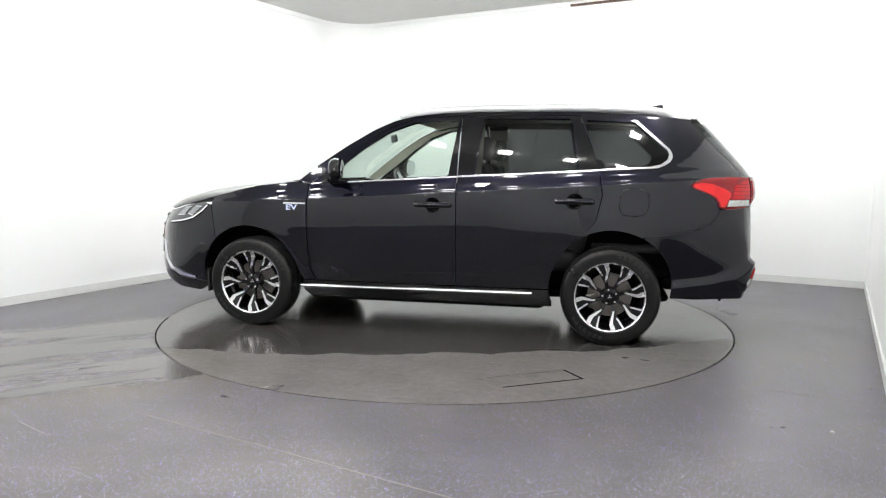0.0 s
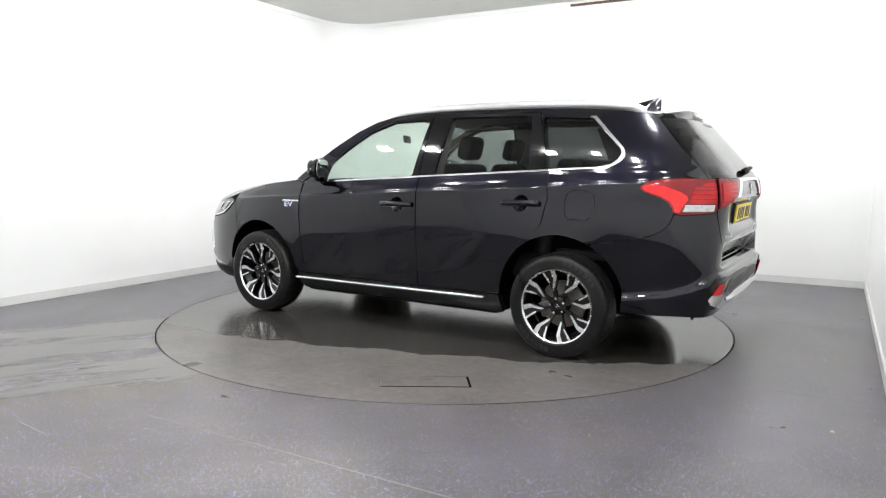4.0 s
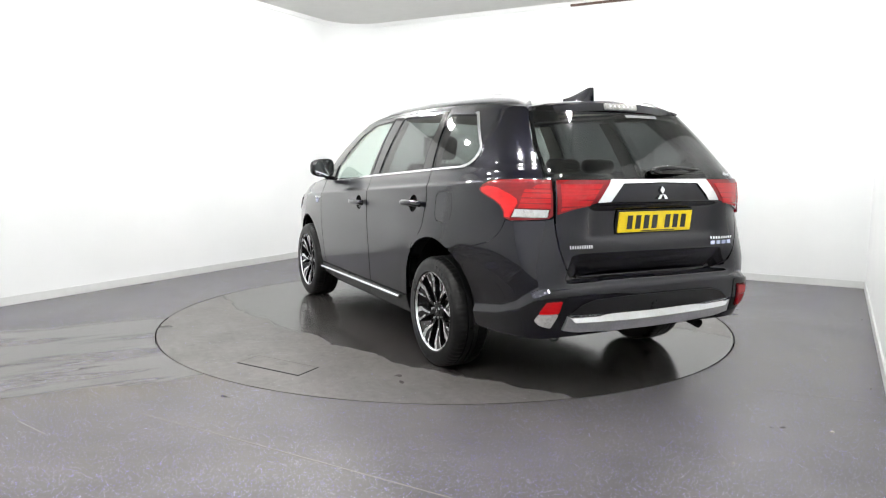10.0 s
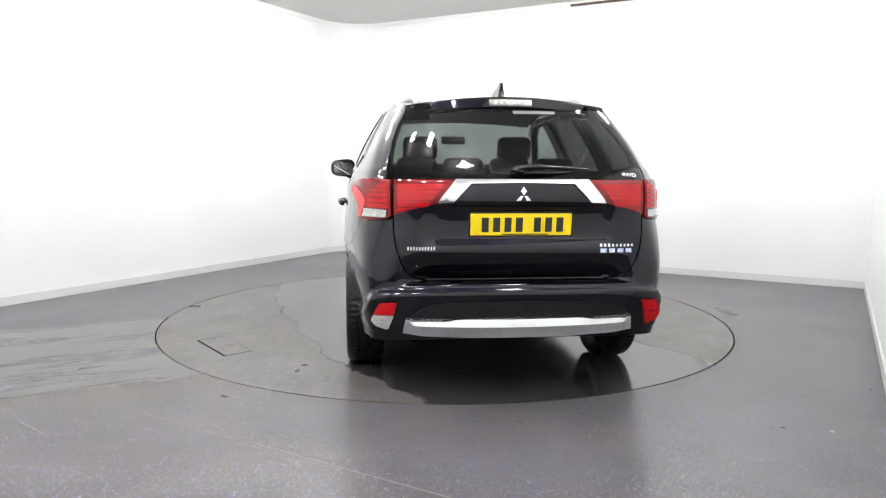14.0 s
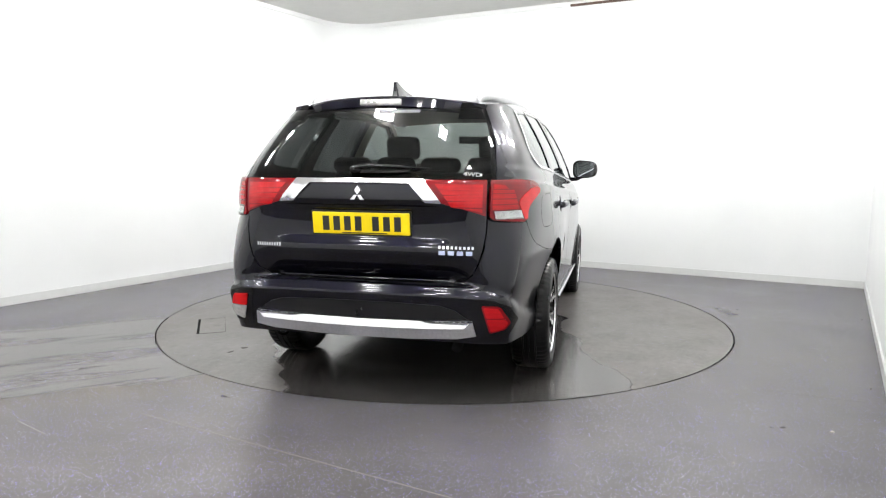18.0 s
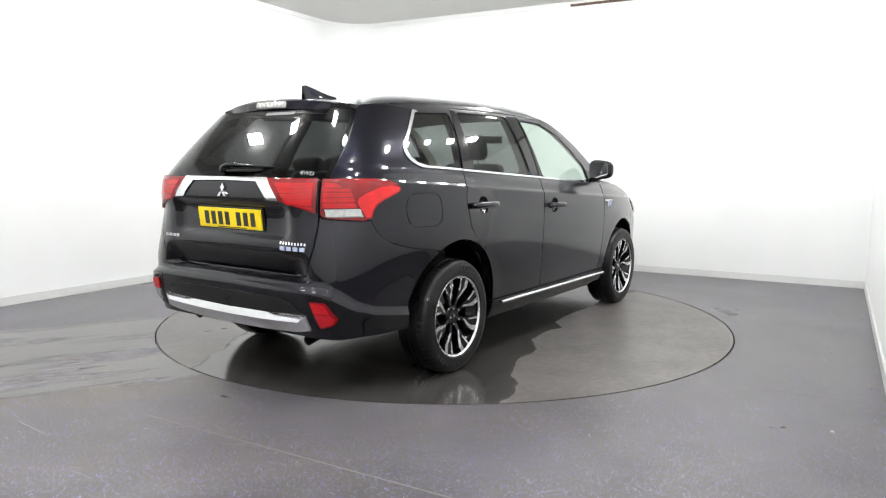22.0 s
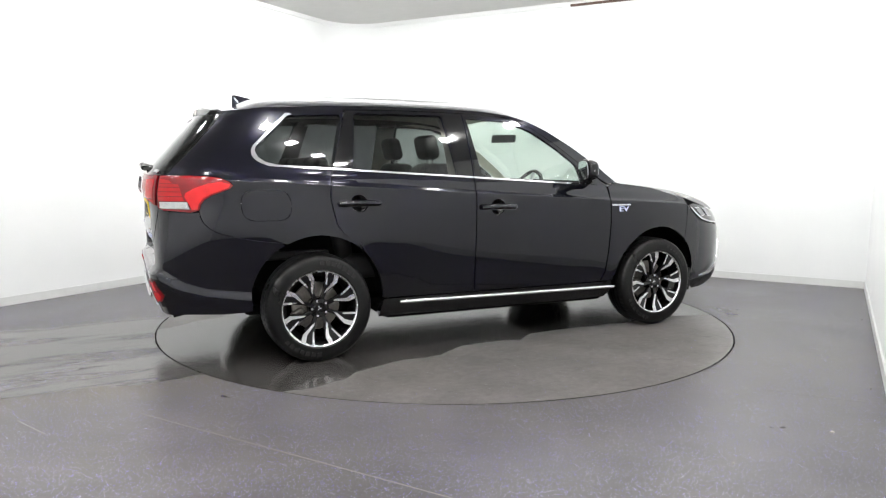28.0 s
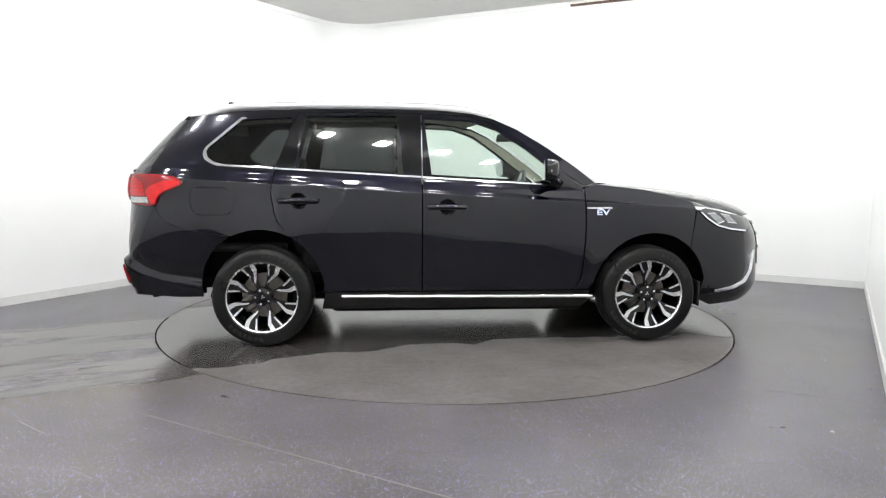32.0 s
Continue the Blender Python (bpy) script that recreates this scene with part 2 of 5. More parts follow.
    nt.links.new(mapped(wet, 0, 1, 0.25, 0.02), bp.inputs["Strength"])
    nt.links.new(grain, bp.inputs["Height"])
    nt.links.new(bp.outputs[0], p.inputs["Normal"])
    return m


WALL = wall_paint()
CEILING = simple("ceiling_paint", (0.62, 0.62, 0.6), 0.85, grain=0.04, scale=8)
VINYL = floor_vinyl("grey_vinyl", False)
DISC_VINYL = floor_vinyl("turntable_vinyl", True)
PIT = simple("pit_dark", (0.008, 0.008, 0.008), 0.9, grain=0.2, spec=0.02)
BASE_PAINT = simple("skirting_paint", (0.6, 0.61, 0.6), 0.35, grain=0.05, scale=20)
STEEL_EDGE = simple("edge_steel", (0.12, 0.115, 0.11), 0.45, metal=0.6, grain=0.3, scale=50)
BROWN = simple("brown_wood_strip", (0.09, 0.05, 0.035), 0.6, grain=0.3, scale=40)
SEAM = simple("seam_weld", (0.19, 0.18, 0.165), 0.5, grain=0.3, scale=60)
GLOW = simple("panel_diffuser", (1.0, 0.99, 0.985), 0.5, emit=PANEL_GLOW)

# ---- mesh helpers ----


def link_mesh(name, verts, faces, material, parent=None, label="", normals=None, smooth=False):
    me = bpy.data.meshes.new(name)
    me.from_pydata([tuple(v) for v in verts], [], [tuple(f) for f in faces])
    if smooth or normals is not None:
        me.polygons.foreach_set("use_smooth", [True] * len(me.polygons))
    if normals is not None:
        me.normals_split_custom_set_from_vertices([tuple(n) for n in normals])
    me.materials.append(material)
    me.update()
    ob = new(name, me)
    if parent is not None:
        ob.parent = parent
    if label:
        tagged(ob, label=label)
    return ob


def part(name, bm, material, parent=None, label="", smooth=None):
    """Links a bmesh as one mesh object. smooth: the angle in degrees below which edges are smoothed."""
    bmesh.ops.recalc_face_normals(bm, faces=bm.faces)
    me = bpy.data.meshes.new(name)
    if smooth:
        for f in bm.faces:
            f.smooth = True
        for ed in bm.edges:
            if len(ed.link_faces) == 2 and ed.calc_face_angle(0) > radians(smooth):
                ed.smooth = False
    bm.to_mesh(me)
    bm.free()
    me.materials.append(material)
    ob = new(name, me)
    if parent is not None:
        ob.parent = parent
    if label:
        tagged(ob, label=label)
    return ob


def box_bm(lo, hi, bevel=0.0, seg=2, bm=None):
    bm = bm or bmesh.new()
    c = [(a + b) / 2 for a, b in zip(lo, hi)]
    s = [abs(b - a) for a, b in zip(lo, hi)]
    g = bmesh.ops.create_cube(bm, size=1, matrix=Matrix.Translation(c) @ Matrix.Diagonal((*s, 1)))
    if bevel:
        es = list({ed for v in g["verts"] for ed in v.link_edges})
        bmesh.ops.bevel(bm, geom=es, offset=bevel, segments=seg, affect="EDGES", profile=0.5)
    return bm


def tube(name, pts, radii, material, parent=None, label="", sides=12, flat=1.0, closed=False):
    """A tube along points; radii a number or one for each; flat: height against width."""
    pts = [Vector(p) for p in pts]
    n = len(pts)
    radii = [radii] * n if isinstance(radii, (int, float)) else radii
    verts, faces = [], []
    for i, p in enumerate(pts):
        a = pts[(i - 1) % n] if closed or i else p
        b = pts[(i + 1) % n] if closed or i < n - 1 else p
        t = (b - a).normalized()
        side = t.cross(Vector((0, 0, 1)))
        side = side.normalized() if side.length > 1e-4 else Vector((1, 0, 0))
        up = side.cross(t).normalized()
        for k in range(sides):
            w = 2 * math.pi * k / sides
            verts.append(p + side * (math.cos(w) * radii[i]) + up * (math.sin(w) * radii[i] * flat))
    for i in range(n if closed else n - 1):
        for k in range(sides):
            j, l = (i + 1) % n, (k + 1) % sides
            faces.append((i * sides + k, i * sides + l, j * sides + l, j * sides + k))
    if not closed:
        faces.append(tuple(range(sides))[::-1])
        faces.append(tuple(range((n - 1) * sides, n * sides)))
    return link_mesh(name, verts, faces, material, parent, label, smooth=True)


def lathe(name, profile, material, parent=None, label="", seg=64, closed=False, at=None):
    """Turns a profile of (radius, y) round the y axis."""
    n = len(profile)
    verts = [(r * math.cos(2 * math.pi * k / seg), y, r * math.sin(2 * math.pi * k / seg)) for k in range(seg) for r, y in profile]
    faces = []
    for k in range(seg):
        l = (k + 1) % seg
        for i in range(n if closed else n - 1):
            j = (i + 1) % n
            faces.append((k * n + i, l * n + i, l * n + j, k * n + j))
    bm = bmesh.new()
    vs = [bm.verts.new(v) for v in verts]
    for f in faces:
        bm.faces.new([vs[i] for i in f])
    bmesh.ops.remove_doubles(bm, verts=bm.verts, dist=1e-6)
    ob = part(name, bm, material, parent, label, smooth=32)
    if at is not None:
        ob.matrix_basis = at
    return ob


# ---- the room ----
NX, NY = 0.8746, -0.4848
NEAR, FAR, LEFT, RIGHT, CEIL = -6.6, 3.29, -3.44, 3.11, 3.18
ROUND = 0.55
TABLE_R = 2.241


def room(n, d, z=0.0):
    """A place in the room from its distances across and along."""
    return (n * NX - d * NY, n * NY + d * NX, z)


def corner_arc(r, steps=14):
    """The plan line of left and back wall, with the rounded corner."""
    cx, cy = LEFT + ROUND, FAR - ROUND
    return [(cx - r * math.cos(w), cy + r * math.sin(w)) for w in [math.pi / 2 * i / steps for i in range(steps + 1)]]


def strip_wall(name, inner, outer, z0, z1, material, label, category):
    """An upright strip between two plan lines."""
    n = len(inner)
    verts = [room(a, b, z) for z in (z0, z1) for a, b in inner + outer]
    m = 2 * n
    faces = []
    for i in range(n - 1):
        faces += [(i, i + 1, m + i + 1, m + i), (n + i + 1, n + i, m + n + i, m + n + i + 1),
                  (i + 1, i, n + i, n + i + 1), (m + i, m + i + 1, m + n + i + 1, m + n + i)]
    faces += [(0, m, m + n, n), (n - 1, 2 * n - 1, m + 2 * n - 1, m + n - 1)]
    bm = bmesh.new()
    vs = [bm.verts.new(v) for v in verts]
    for f in faces:
        bm.faces.new([vs[i] for i in f])
    return tagged(part(name, bm, material, smooth=30), label=label, category=category, kind="structure")


def offset_line(k):
    return [(LEFT - k, NEAR)] + corner_arc(ROUND + k) + [(RIGHT, FAR + k)]


def build_room():
    strip_wall("wall_1", offset_line(0), offset_line(0.12), -0.1, CEIL, WALL, "smooth white painted studio walls with a rounded corner", "wall")
    strip_wall("wall_2", [(RIGHT, NEAR), (RIGHT, FAR + 0.12)], [(RIGHT + 0.12, NEAR), (RIGHT + 0.12, FAR + 0.12)], -0.1, CEIL, WALL, "plain white painted side wall of the studio", "wall")
    strip_wall("wall_3", [(LEFT - 0.12, NEAR), (RIGHT + 0.12, NEAR)], [(LEFT - 0.12, NEAR - 0.12), (RIGHT + 0.12, NEAR - 0.12)], -0.1, CEIL, WALL, "plain white painted end wall of the studio", "wall")
    strip_wall("baseboard_1", offset_line(-0.014)[:-1] + [(RIGHT - 0.014, FAR - 0.014)], offset_line(-0.001)[:-1] + [(RIGHT - 0.014, FAR - 0.001)], 0.0, 0.075, BASE_PAINT, "white painted skirting board along the floor", "skirting")
    strip_wall("baseboard_2", [(RIGHT - 0.014, NEAR), (RIGHT - 0.014, FAR)], [(RIGHT - 0.001, NEAR), (RIGHT - 0.001, FAR)], 0.0, 0.075, BASE_PAINT, "white painted skirting board along the side wall", "skirting")
    strip_wall("trim_1", offset_line(-0.02)[:-1] + [(0.06, FAR - 0.02)], offset_line(-0.001)[:-1] + [(0.06, FAR - 0.001)], CEIL - 0.055, CEIL - 0.002, WALL, "slim white coving under the ceiling", "coving")
    strip_wall("trim_2", [(-0.12, FAR - 0.03), (2.4, FAR - 0.03)], [(-0.12, FAR - 0.001), (2.4, FAR - 0.001)], CEIL - 0.06, CEIL - 0.035, BROWN, "thin dark brown strip under the ceiling edge", "strip")
    bm = box_bm((0, 0, 0), (1, 1, 1))
    for v in bm.verts:
        v.co = Vector(room(LEFT - 0.12 + v.co.x * (RIGHT - LEFT + 0.24), NEAR - 0.12 + v.co.y * (FAR - NEAR + 0.24), CEIL + 0.1 * v.co.z))
    tagged(part("ceiling", bm, CEILING), label="flat off-white studio ceiling", category="ceiling", kind="structure")
    # floor with a round opening for the turntable
    seg = 192
    ring = [(TABLE_R * math.cos(2 * math.pi * k / seg), TABLE_R * math.sin(2 * math.pi * k / seg)) for k in range(seg)]
    mid = [(x * 1.1, y * 1.1) for x, y in ring]
    n0, n1, d0, d1 = LEFT - 0.12, RIGHT + 0.12, NEAR - 0.12, FAR + 0.12
    out = []
    for x, y in ring:
        a, b = x * NX + y * NY, -x * NY + y * NX
        k = min(((n1 if a > 0 else n0) / a) if abs(a) > 1e-9 else 1e9, ((d1 if b > 0 else d0) / b) if abs(b) > 1e-9 else 1e9)
        out.append((x * k, y * k))
    verts = [(x, y, -0.06) for x, y in ring] + [(x, y, 0) for x, y in ring] + [(x, y, 0) for x, y in mid] + [(x, y, 0) for x, y in out]
    faces = [(q * seg + k, (q + 1) * seg + k, (q + 1) * seg + (k + 1) % seg, q * seg + (k + 1) % seg) for q in range(3) for k in range(seg)]
    corners = []
    for cn, cd in ((n0, d0), (n1, d0), (n1, d1), (n0, d1)):
        best = max(range(seg), key=lambda k: -((out[k][0] - room(cn, cd)[0]) ** 2 + (out[k][1] - room(cn, cd)[1]) ** 2))
        verts[3 * seg + best] = room(cn, cd, 0)
    ob = link_mesh("floor", verts, faces, VINYL)
    tagged(ob, label="grey speckled vinyl floor, wet in streaks", category="floor", kind="structure")
    bm = bmesh.new()
    bmesh.ops.create_cone(bm, cap_ends=True, segments=96, radius1=TABLE_R + 0.1, radius2=TABLE_R + 0.1, depth=0.04, matrix=Matrix.Translation((0, 0, -0.12)))
    tagged(part("ground", bm, PIT), label="dark pit under the turntable", category="ground", kind="structure")


def build_panels():
    """Square light panels in the ceiling."""
    first = None
    for n, d in PANEL_SPOTS:
        m = Matrix.Translation(room(n, d, CEIL)) @ Matrix.Rotation(math.atan2(NY, NX), 4, "Z")
        if first is None:
            first = new("ceiling_light")
            bm = bmesh.new()
            for lo, hi in (((-0.085, -0.085, -0.008), (0.085, -0.072, 0)), ((-0.085, 0.072, -0.008), (0.085, 0.085, 0)), ((-0.085, -0.072, -0.008), (-0.072, 0.072, 0)), ((0.072, -0.072, -0.008), (0.085, 0.072, 0))):
                box_bm(lo, hi, bm=bm)
            part("frame_rim", bm, BASE_PAINT, first)
            part("diffuser", box_bm((-0.071, -0.071, -0.05), (0.071, 0.071, -0.002)), GLOW, first)
            tagged(first, label="square white recessed light panel, lit", category="ceiling light", group="ceiling light panels")
            first.matrix_basis = m
        else:
            copy_thing(first, m)


PANEL_SPOTS = [(n + k, d) for d in (-5.4, -3.8, -2.1) for n in (-1.8, 0.5, 1.95) for k in (-0.35, 0.35)]
PANEL_SPOTS += [(-2.2, -0.7), (-2.3, 0.0), (2.05, -0.7), (2.1, 0.0), (2.1, 0.7), (2.1, 1.4), (-2.35, 0.6), (-2.35, 1.1), (-2.1, 1.5), (-1.5, 1.75), (-0.2, 1.9), (0.6, 1.9), (1.4, 2.0), (2.1, 2.0)]
build_room()
build_panels()


def build_turntable():
    """The turning disc flush with the floor, with its access hatch."""
    table = new("turntable")
    a, b, c = Vector((-1.172, 1.569, 0)), Vector((-0.732, 1.839, 0)), Vector((-1.052, 1.404, 0))
    quad = [a, b, b + (c - a), c]
    r = TABLE_R - 0.012
    seg = 192
    verts = [(r * math.cos(2 * math.pi * k / seg), r * math.sin(2 * math.pi * k / seg)) for k in range(seg)]
    edges = [(k, (k + 1) % seg) for k in range(seg)]
    verts += [(v.x, v.y) for v in quad]
    edges += [(seg + k, seg + (k + 1) % 4) for k in range(4)]
    vo, fo = cdt(verts, edges, lambda x, y: ~inside(np.array([[v.x, v.y] for v in quad]), x, y))
    n = len(vo)
    vs = [(x, y, 0) for x, y in vo]
    fs = []
    for i, j, k in fo:
        turn = (vo[j][0] - vo[i][0]) * (vo[k][1] - vo[i][1]) - (vo[j][1] - vo[i][1]) * (vo[k][0] - vo[i][0])
        fs.append((int(i), int(j), int(k)) if turn > 0 else (int(i), int(k), int(j)))
    for loop in (list(range(seg)), list(range(seg, seg + 4))):
        base = len(vs)
        vs += [(vs[i][0], vs[i][1], 0) for i in loop] + [(vs[i][0], vs[i][1], -0.04) for i in loop]
        L = len(loop)
        fs += [(base + k, base + L + k, base + L + (k + 1) % L, base + (k + 1) % L) for k in range(L)]
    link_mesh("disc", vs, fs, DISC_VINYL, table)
    cen = sum(quad, Vector()) / 4
    ux, uy = (b - a).normalized(), (c - a).normalized()
    lx, ly = (b - a).length, (c - a).length
    p0 = [a + ux * gx + uy * gy for gx, gy in ((0.0155, 0.0185), (lx - 0.002, 0.0185), (lx - 0.002, ly - 0.002), (0.0155, ly - 0.002))]
    bm = bmesh.new()
    top = [bm.verts.new((v.x, v.y, -0.001)) for v in p0]
    low = [bm.verts.new((v.x, v.y, -0.03)) for v in p0]
    bm.faces.new(top)
    bm.faces.new(low[::-1])
    for k in range(4):
        bm.faces.new((top[k], low[k], low[(k + 1) % 4], top[(k + 1) % 4]))
    part("hatch", bm, DISC_VINYL, table, "flush access hatch, its gap's shade drawn as dark strips")
    # near-black strips fill the gap on two sides, standing in for its inner shade
    for v0, v1, w in ((a, b, uy * 0.018), (a, c, ux * 0.015)):
        bm = bmesh.new()
        top = [bm.verts.new((v.x, v.y, -0.0015)) for v in (v0, v1, v1 + w, v0 + w)]
        low = [bm.verts.new((v.x, v.y, -0.03)) for v in (v0, v1, v1 + w, v0 + w)]
        bm.faces.new(top)
        for k in range(4):
            bm.faces.new((top[k], low[k], low[(k + 1) % 4], top[(k + 1) % 4]))
        part("slit_shade", bm, PIT, table)
    bm = bmesh.new()
    bmesh.ops.create_cone(bm, cap_ends=True, segments=64, radius1=0.5, radius2=0.5, depth=0.06, matrix=Matrix.Translation((0, 0, -0.07)))
    part("pivot", bm, PIT, table)
    tagged(table, label="round grey turntable flush with the floor, partly wet", category="turntable")
    return table


# ---- surface of the car's body ----
from mathutils.geometry import delaunay_2d_cdt


def inside(poly, x, y):
    x, y = np.asarray(x, float), np.asarray(y, float)
    hit = np.zeros(x.shape, bool)
    px, py = poly[:, 0], poly[:, 1]
    for i in range(len(poly)):
        j = i - 1
        cond = (py[i] > y) != (py[j] > y)
        with np.errstate(divide="ignore", invalid="ignore"):
            hit ^= cond & (x < (px[j] - px[i]) * (y - py[i]) / (py[j] - py[i] + 1e-30) + px[i])
    return hit


def cdt(verts, edges, keep):
    out = delaunay_2d_cdt([Vector(v) for v in verts], edges, [], 0, 1e-7)
    vo = np.array([[v.x, v.y] for v in out[0]])
    fo = np.array([f for f in out[2]], dtype=int)
    c = vo[fo].mean(axis=1)
    ok = np.atleast_1d(keep(c[:, 0], c[:, 1]))
    return vo, fo[ok]


def blurred(grid, values, width):
    step = grid[1] - grid[0]
    k = np.exp(-0.5 * (np.arange(-60, 61) * step / width) ** 2)
    return np.convolve(np.pad(values, 60, mode="edge"), k / k.sum(), mode="valid")


ZS = np.linspace(0, 1.9, 761)


def table(points, width):
    z, v = zip(*points)
    return blurred(ZS, np.interp(ZS, z, v), width)


SECTION = table([(0.15, 0.76), (0.2, 0.80), (0.27, 0.85), (0.34, 0.868), (0.5, 0.880), (0.62, 0.888), (0.72, 0.8945), (0.8, 0.8975), (0.88, 0.899), (0.95, 0.899), (1.034, 0.896), (1.05, 0.8835),
                 (1.1, 0.868), (1.135, 0.851)] + [(1.135 + k, 0.851 - 0.30 * k - 0.33 * k * k) for k in (0.03, 0.08, 0.13, 0.18, 0.23, 0.28, 0.33, 0.38, 0.43)] + [(1.62, 0.61), (1.68, 0.52)], 0.0055)
REAR_END = table([(0.2, 2.16), (0.3, 2.2), (0.4, 2.232), (0.45, 2.253), (0.5, 2.266), (0.58, 2.28), (0.62, 2.284), (0.66, 2.284), (0.72, 2.284), (0.8, 2.285), (0.95, 2.29), (1.05, 2.308),
                  (1.15, 2.293), (1.22, 2.246), (1.4, 2.095), (1.515, 1.995), (1.6, 1.92), (1.7, 1.83)], 0.012)
CORNER = table([(0.3, 11.0), (0.64, 11.0), (0.8, 7.5), (1.0, 5.6), (1.7, 5.6)], 0.04)
FRONT_END = table([(0.2, 2.25), (0.26, 2.33), (0.32, 2.375), (0.4, 2.39), (0.55, 2.38), (0.7, 2.365), (0.8, 2.325), (0.9, 2.24), (1.0, 2.12), (1.1, 2.0), (1.3, 1.95)], 0.03)
P0R, P0F = 5.6, 4.0


def half_contour(a, b, p):
    c = 2 ** (-1 / p)
    t = np.linspace(0, c, 600)
    o = (1 - t ** p) ** (1 / p)
    xh = np.concatenate([o, t[::-1][1:]])
    yh = np.concatenate([t, o[::-1][1:]])
    s = np.concatenate([[0], np.cumsum(np.hypot(np.diff(xh * a), np.diff(yh * b)))])
    return s, xh, yh


SR, XR, YR = half_contour(2.3, 0.88, P0R)
SF, XF, YF = half_contour(2.25, 0.88, P0F)
S_MID, S_ALL = SR[-1], SR[-1] + SF[-1]
HUBS = (1.335, -1.335)
HUB_Z = 0.343


def bump1(v, lo, hi, soft):
    return 1 / (1 + np.exp(-(v - lo) / soft)) / (1 + np.exp((v - hi) / soft))


SHEAR = table([(0.5, 0.0), (0.95, 1.0), (1.2, 1.0), (1.55, 0.0)], 0.06)


# the haunch over the rear wheels swells below the shoulder
HAUNCH = table([(0.46, 0.0), (0.6, 0.6), (0.77, 1.0), (0.88, 0.66), (1.03, 0.0)], 0.03)


def zeta(x, z):
    return z + 0.058 * x * np.interp(z, ZS, SHEAR)


def rear_x(xh, yh, z):
    """How far back the skin reaches, by the contour's own measures; the low corners are squarer."""
    p = np.interp(z, ZS, CORNER)
    full = np.maximum(1 - yh ** p, 0) ** (1 / p)
    w = np.clip((xh - 0.72) / 0.2, 0, 1)
    w = w * w * (3 - 2 * w)
    return np.interp(z, ZS, REAR_END) * (xh + (full - xh) * w)


def body(s, z):
    """The car's skin: s runs round the plan from the rear's middle along the near side, z is the height."""
    s, z = np.atleast_1d(np.asarray(s, float)), np.atleast_1d(np.asarray(z, float))
    sign = np.where((s < 0) | (s > S_ALL), -1.0, 1.0)
    s = np.abs(s)
    s = np.where(s > S_ALL, 2 * S_ALL - s, s)
    rear = s < S_MID
    xr_, yr_ = np.interp(s, SR, XR), np.interp(s, SR, YR)
    sf = S_ALL - s
    xf_, yf_ = np.interp(sf, SF, XF), np.interp(sf, SF, YF)
    x = np.where(rear, -rear_x(xr_, yr_, z), np.interp(z, ZS, FRONT_END) * xf_)
    yh = np.where(rear, yr_, yf_)
    b = np.interp(zeta(x, z), ZS, SECTION)
    y = b * yh + 0.024 * np.interp(z, ZS, HAUNCH) * bump1(-x, 0.75, 2.02, 0.14) * yh ** 4
    for hx in HUBS:
        r = np.hypot(x - hx, z - HUB_Z)
        y = y + 0.003 * np.exp(-((r - 0.42) / 0.06) ** 2) * (np.abs(x - hx) < 0.7)
    shelf = np.interp(x, [-2.27, -2.2, -2.12, -2.0, -1.75], [0.605, 0.565, 0.518, 0.478, 0.44])
    under = bump1(z, 0.1, shelf, 0.011)
    behind = bump1(-x, 1.6, 2.5, 0.035)
    tuck = np.clip((0.84 - z) / (0.84 - shelf), 0, 1) ** 1.12 * (1 - under)
    y = y - behind * (0.036 * tuck + under * (0.006 + 0.1 * np.clip(shelf - 0.03 - z, 0, 1))) * yh ** 5
    tail = np.where(rear & (x < -1.9), 1.0, 0.0)
    ramp = np.clip((0.79 - z) / 0.135, 0, 1) * bump1(z, 0.638, 2.0, 0.0035)
    x = x + tail * (0.035 * bump1(np.abs(y), -1, 0.46, 0.02) * bump1(z, 0.85, 1.03, 0.01) + 0.08 * bump1(np.abs(y), -1, 0.555, 0.022) * ramp + 0.016 * tuck * bump1(np.abs(y), 0.6, 9.0, 0.045) * bump1(-x, 2.12, 9.0, 0.04) - 0.024 * bump1(z, 0.1, shelf, 0.005) * bump1(-x, 2.1, 9.0, 0.02))
    return np.stack([x, y * sign, z], -1)


def sx(x, z):
    """The s of the skin's point at x and z on the near side."""
    if x < 0:
        return float(np.interp(x, -rear_x(XR, YR, z), SR))
    q = x / np.interp(z, ZS, FRONT_END)
    return float(S_ALL - np.interp(-q, -XF, SF))


def sy(y, z):
    """The s of the skin's point at the rear, y off the middle."""
    b = np.interp(zeta(-2.15, z), ZS, SECTION)
    q = abs(y) / b
    return math.copysign(float(np.interp(q, YR, SR)), y)


def X(*pts):
    """Points of the near side by x and z, with more between them."""
    out = []
    for i, (x, z) in enumerate(pts):
        out.append((sx(x, z), z))
        if i + 1 < len(pts):
            u, w = pts[i + 1]
            n = int(math.hypot(u - x, w - z) / 0.06)
            out += [(sx(x + (u - x) * k / (n + 1), z + (w - z) * k / (n + 1)), z + (w - z) * k / (n + 1)) for k in range(1, n + 1)]
    return out


def Y(*pts):
    return [(sy(y, z), z) for y, z in pts]


def RX(pts, r):
    """A rounded polygon of the near side."""
    q = rounded(pts, r)
    return X(*q, q[0])[:-1]


def mirrored(outline):
    return [(-s, z) for s, z in outline][::-1]


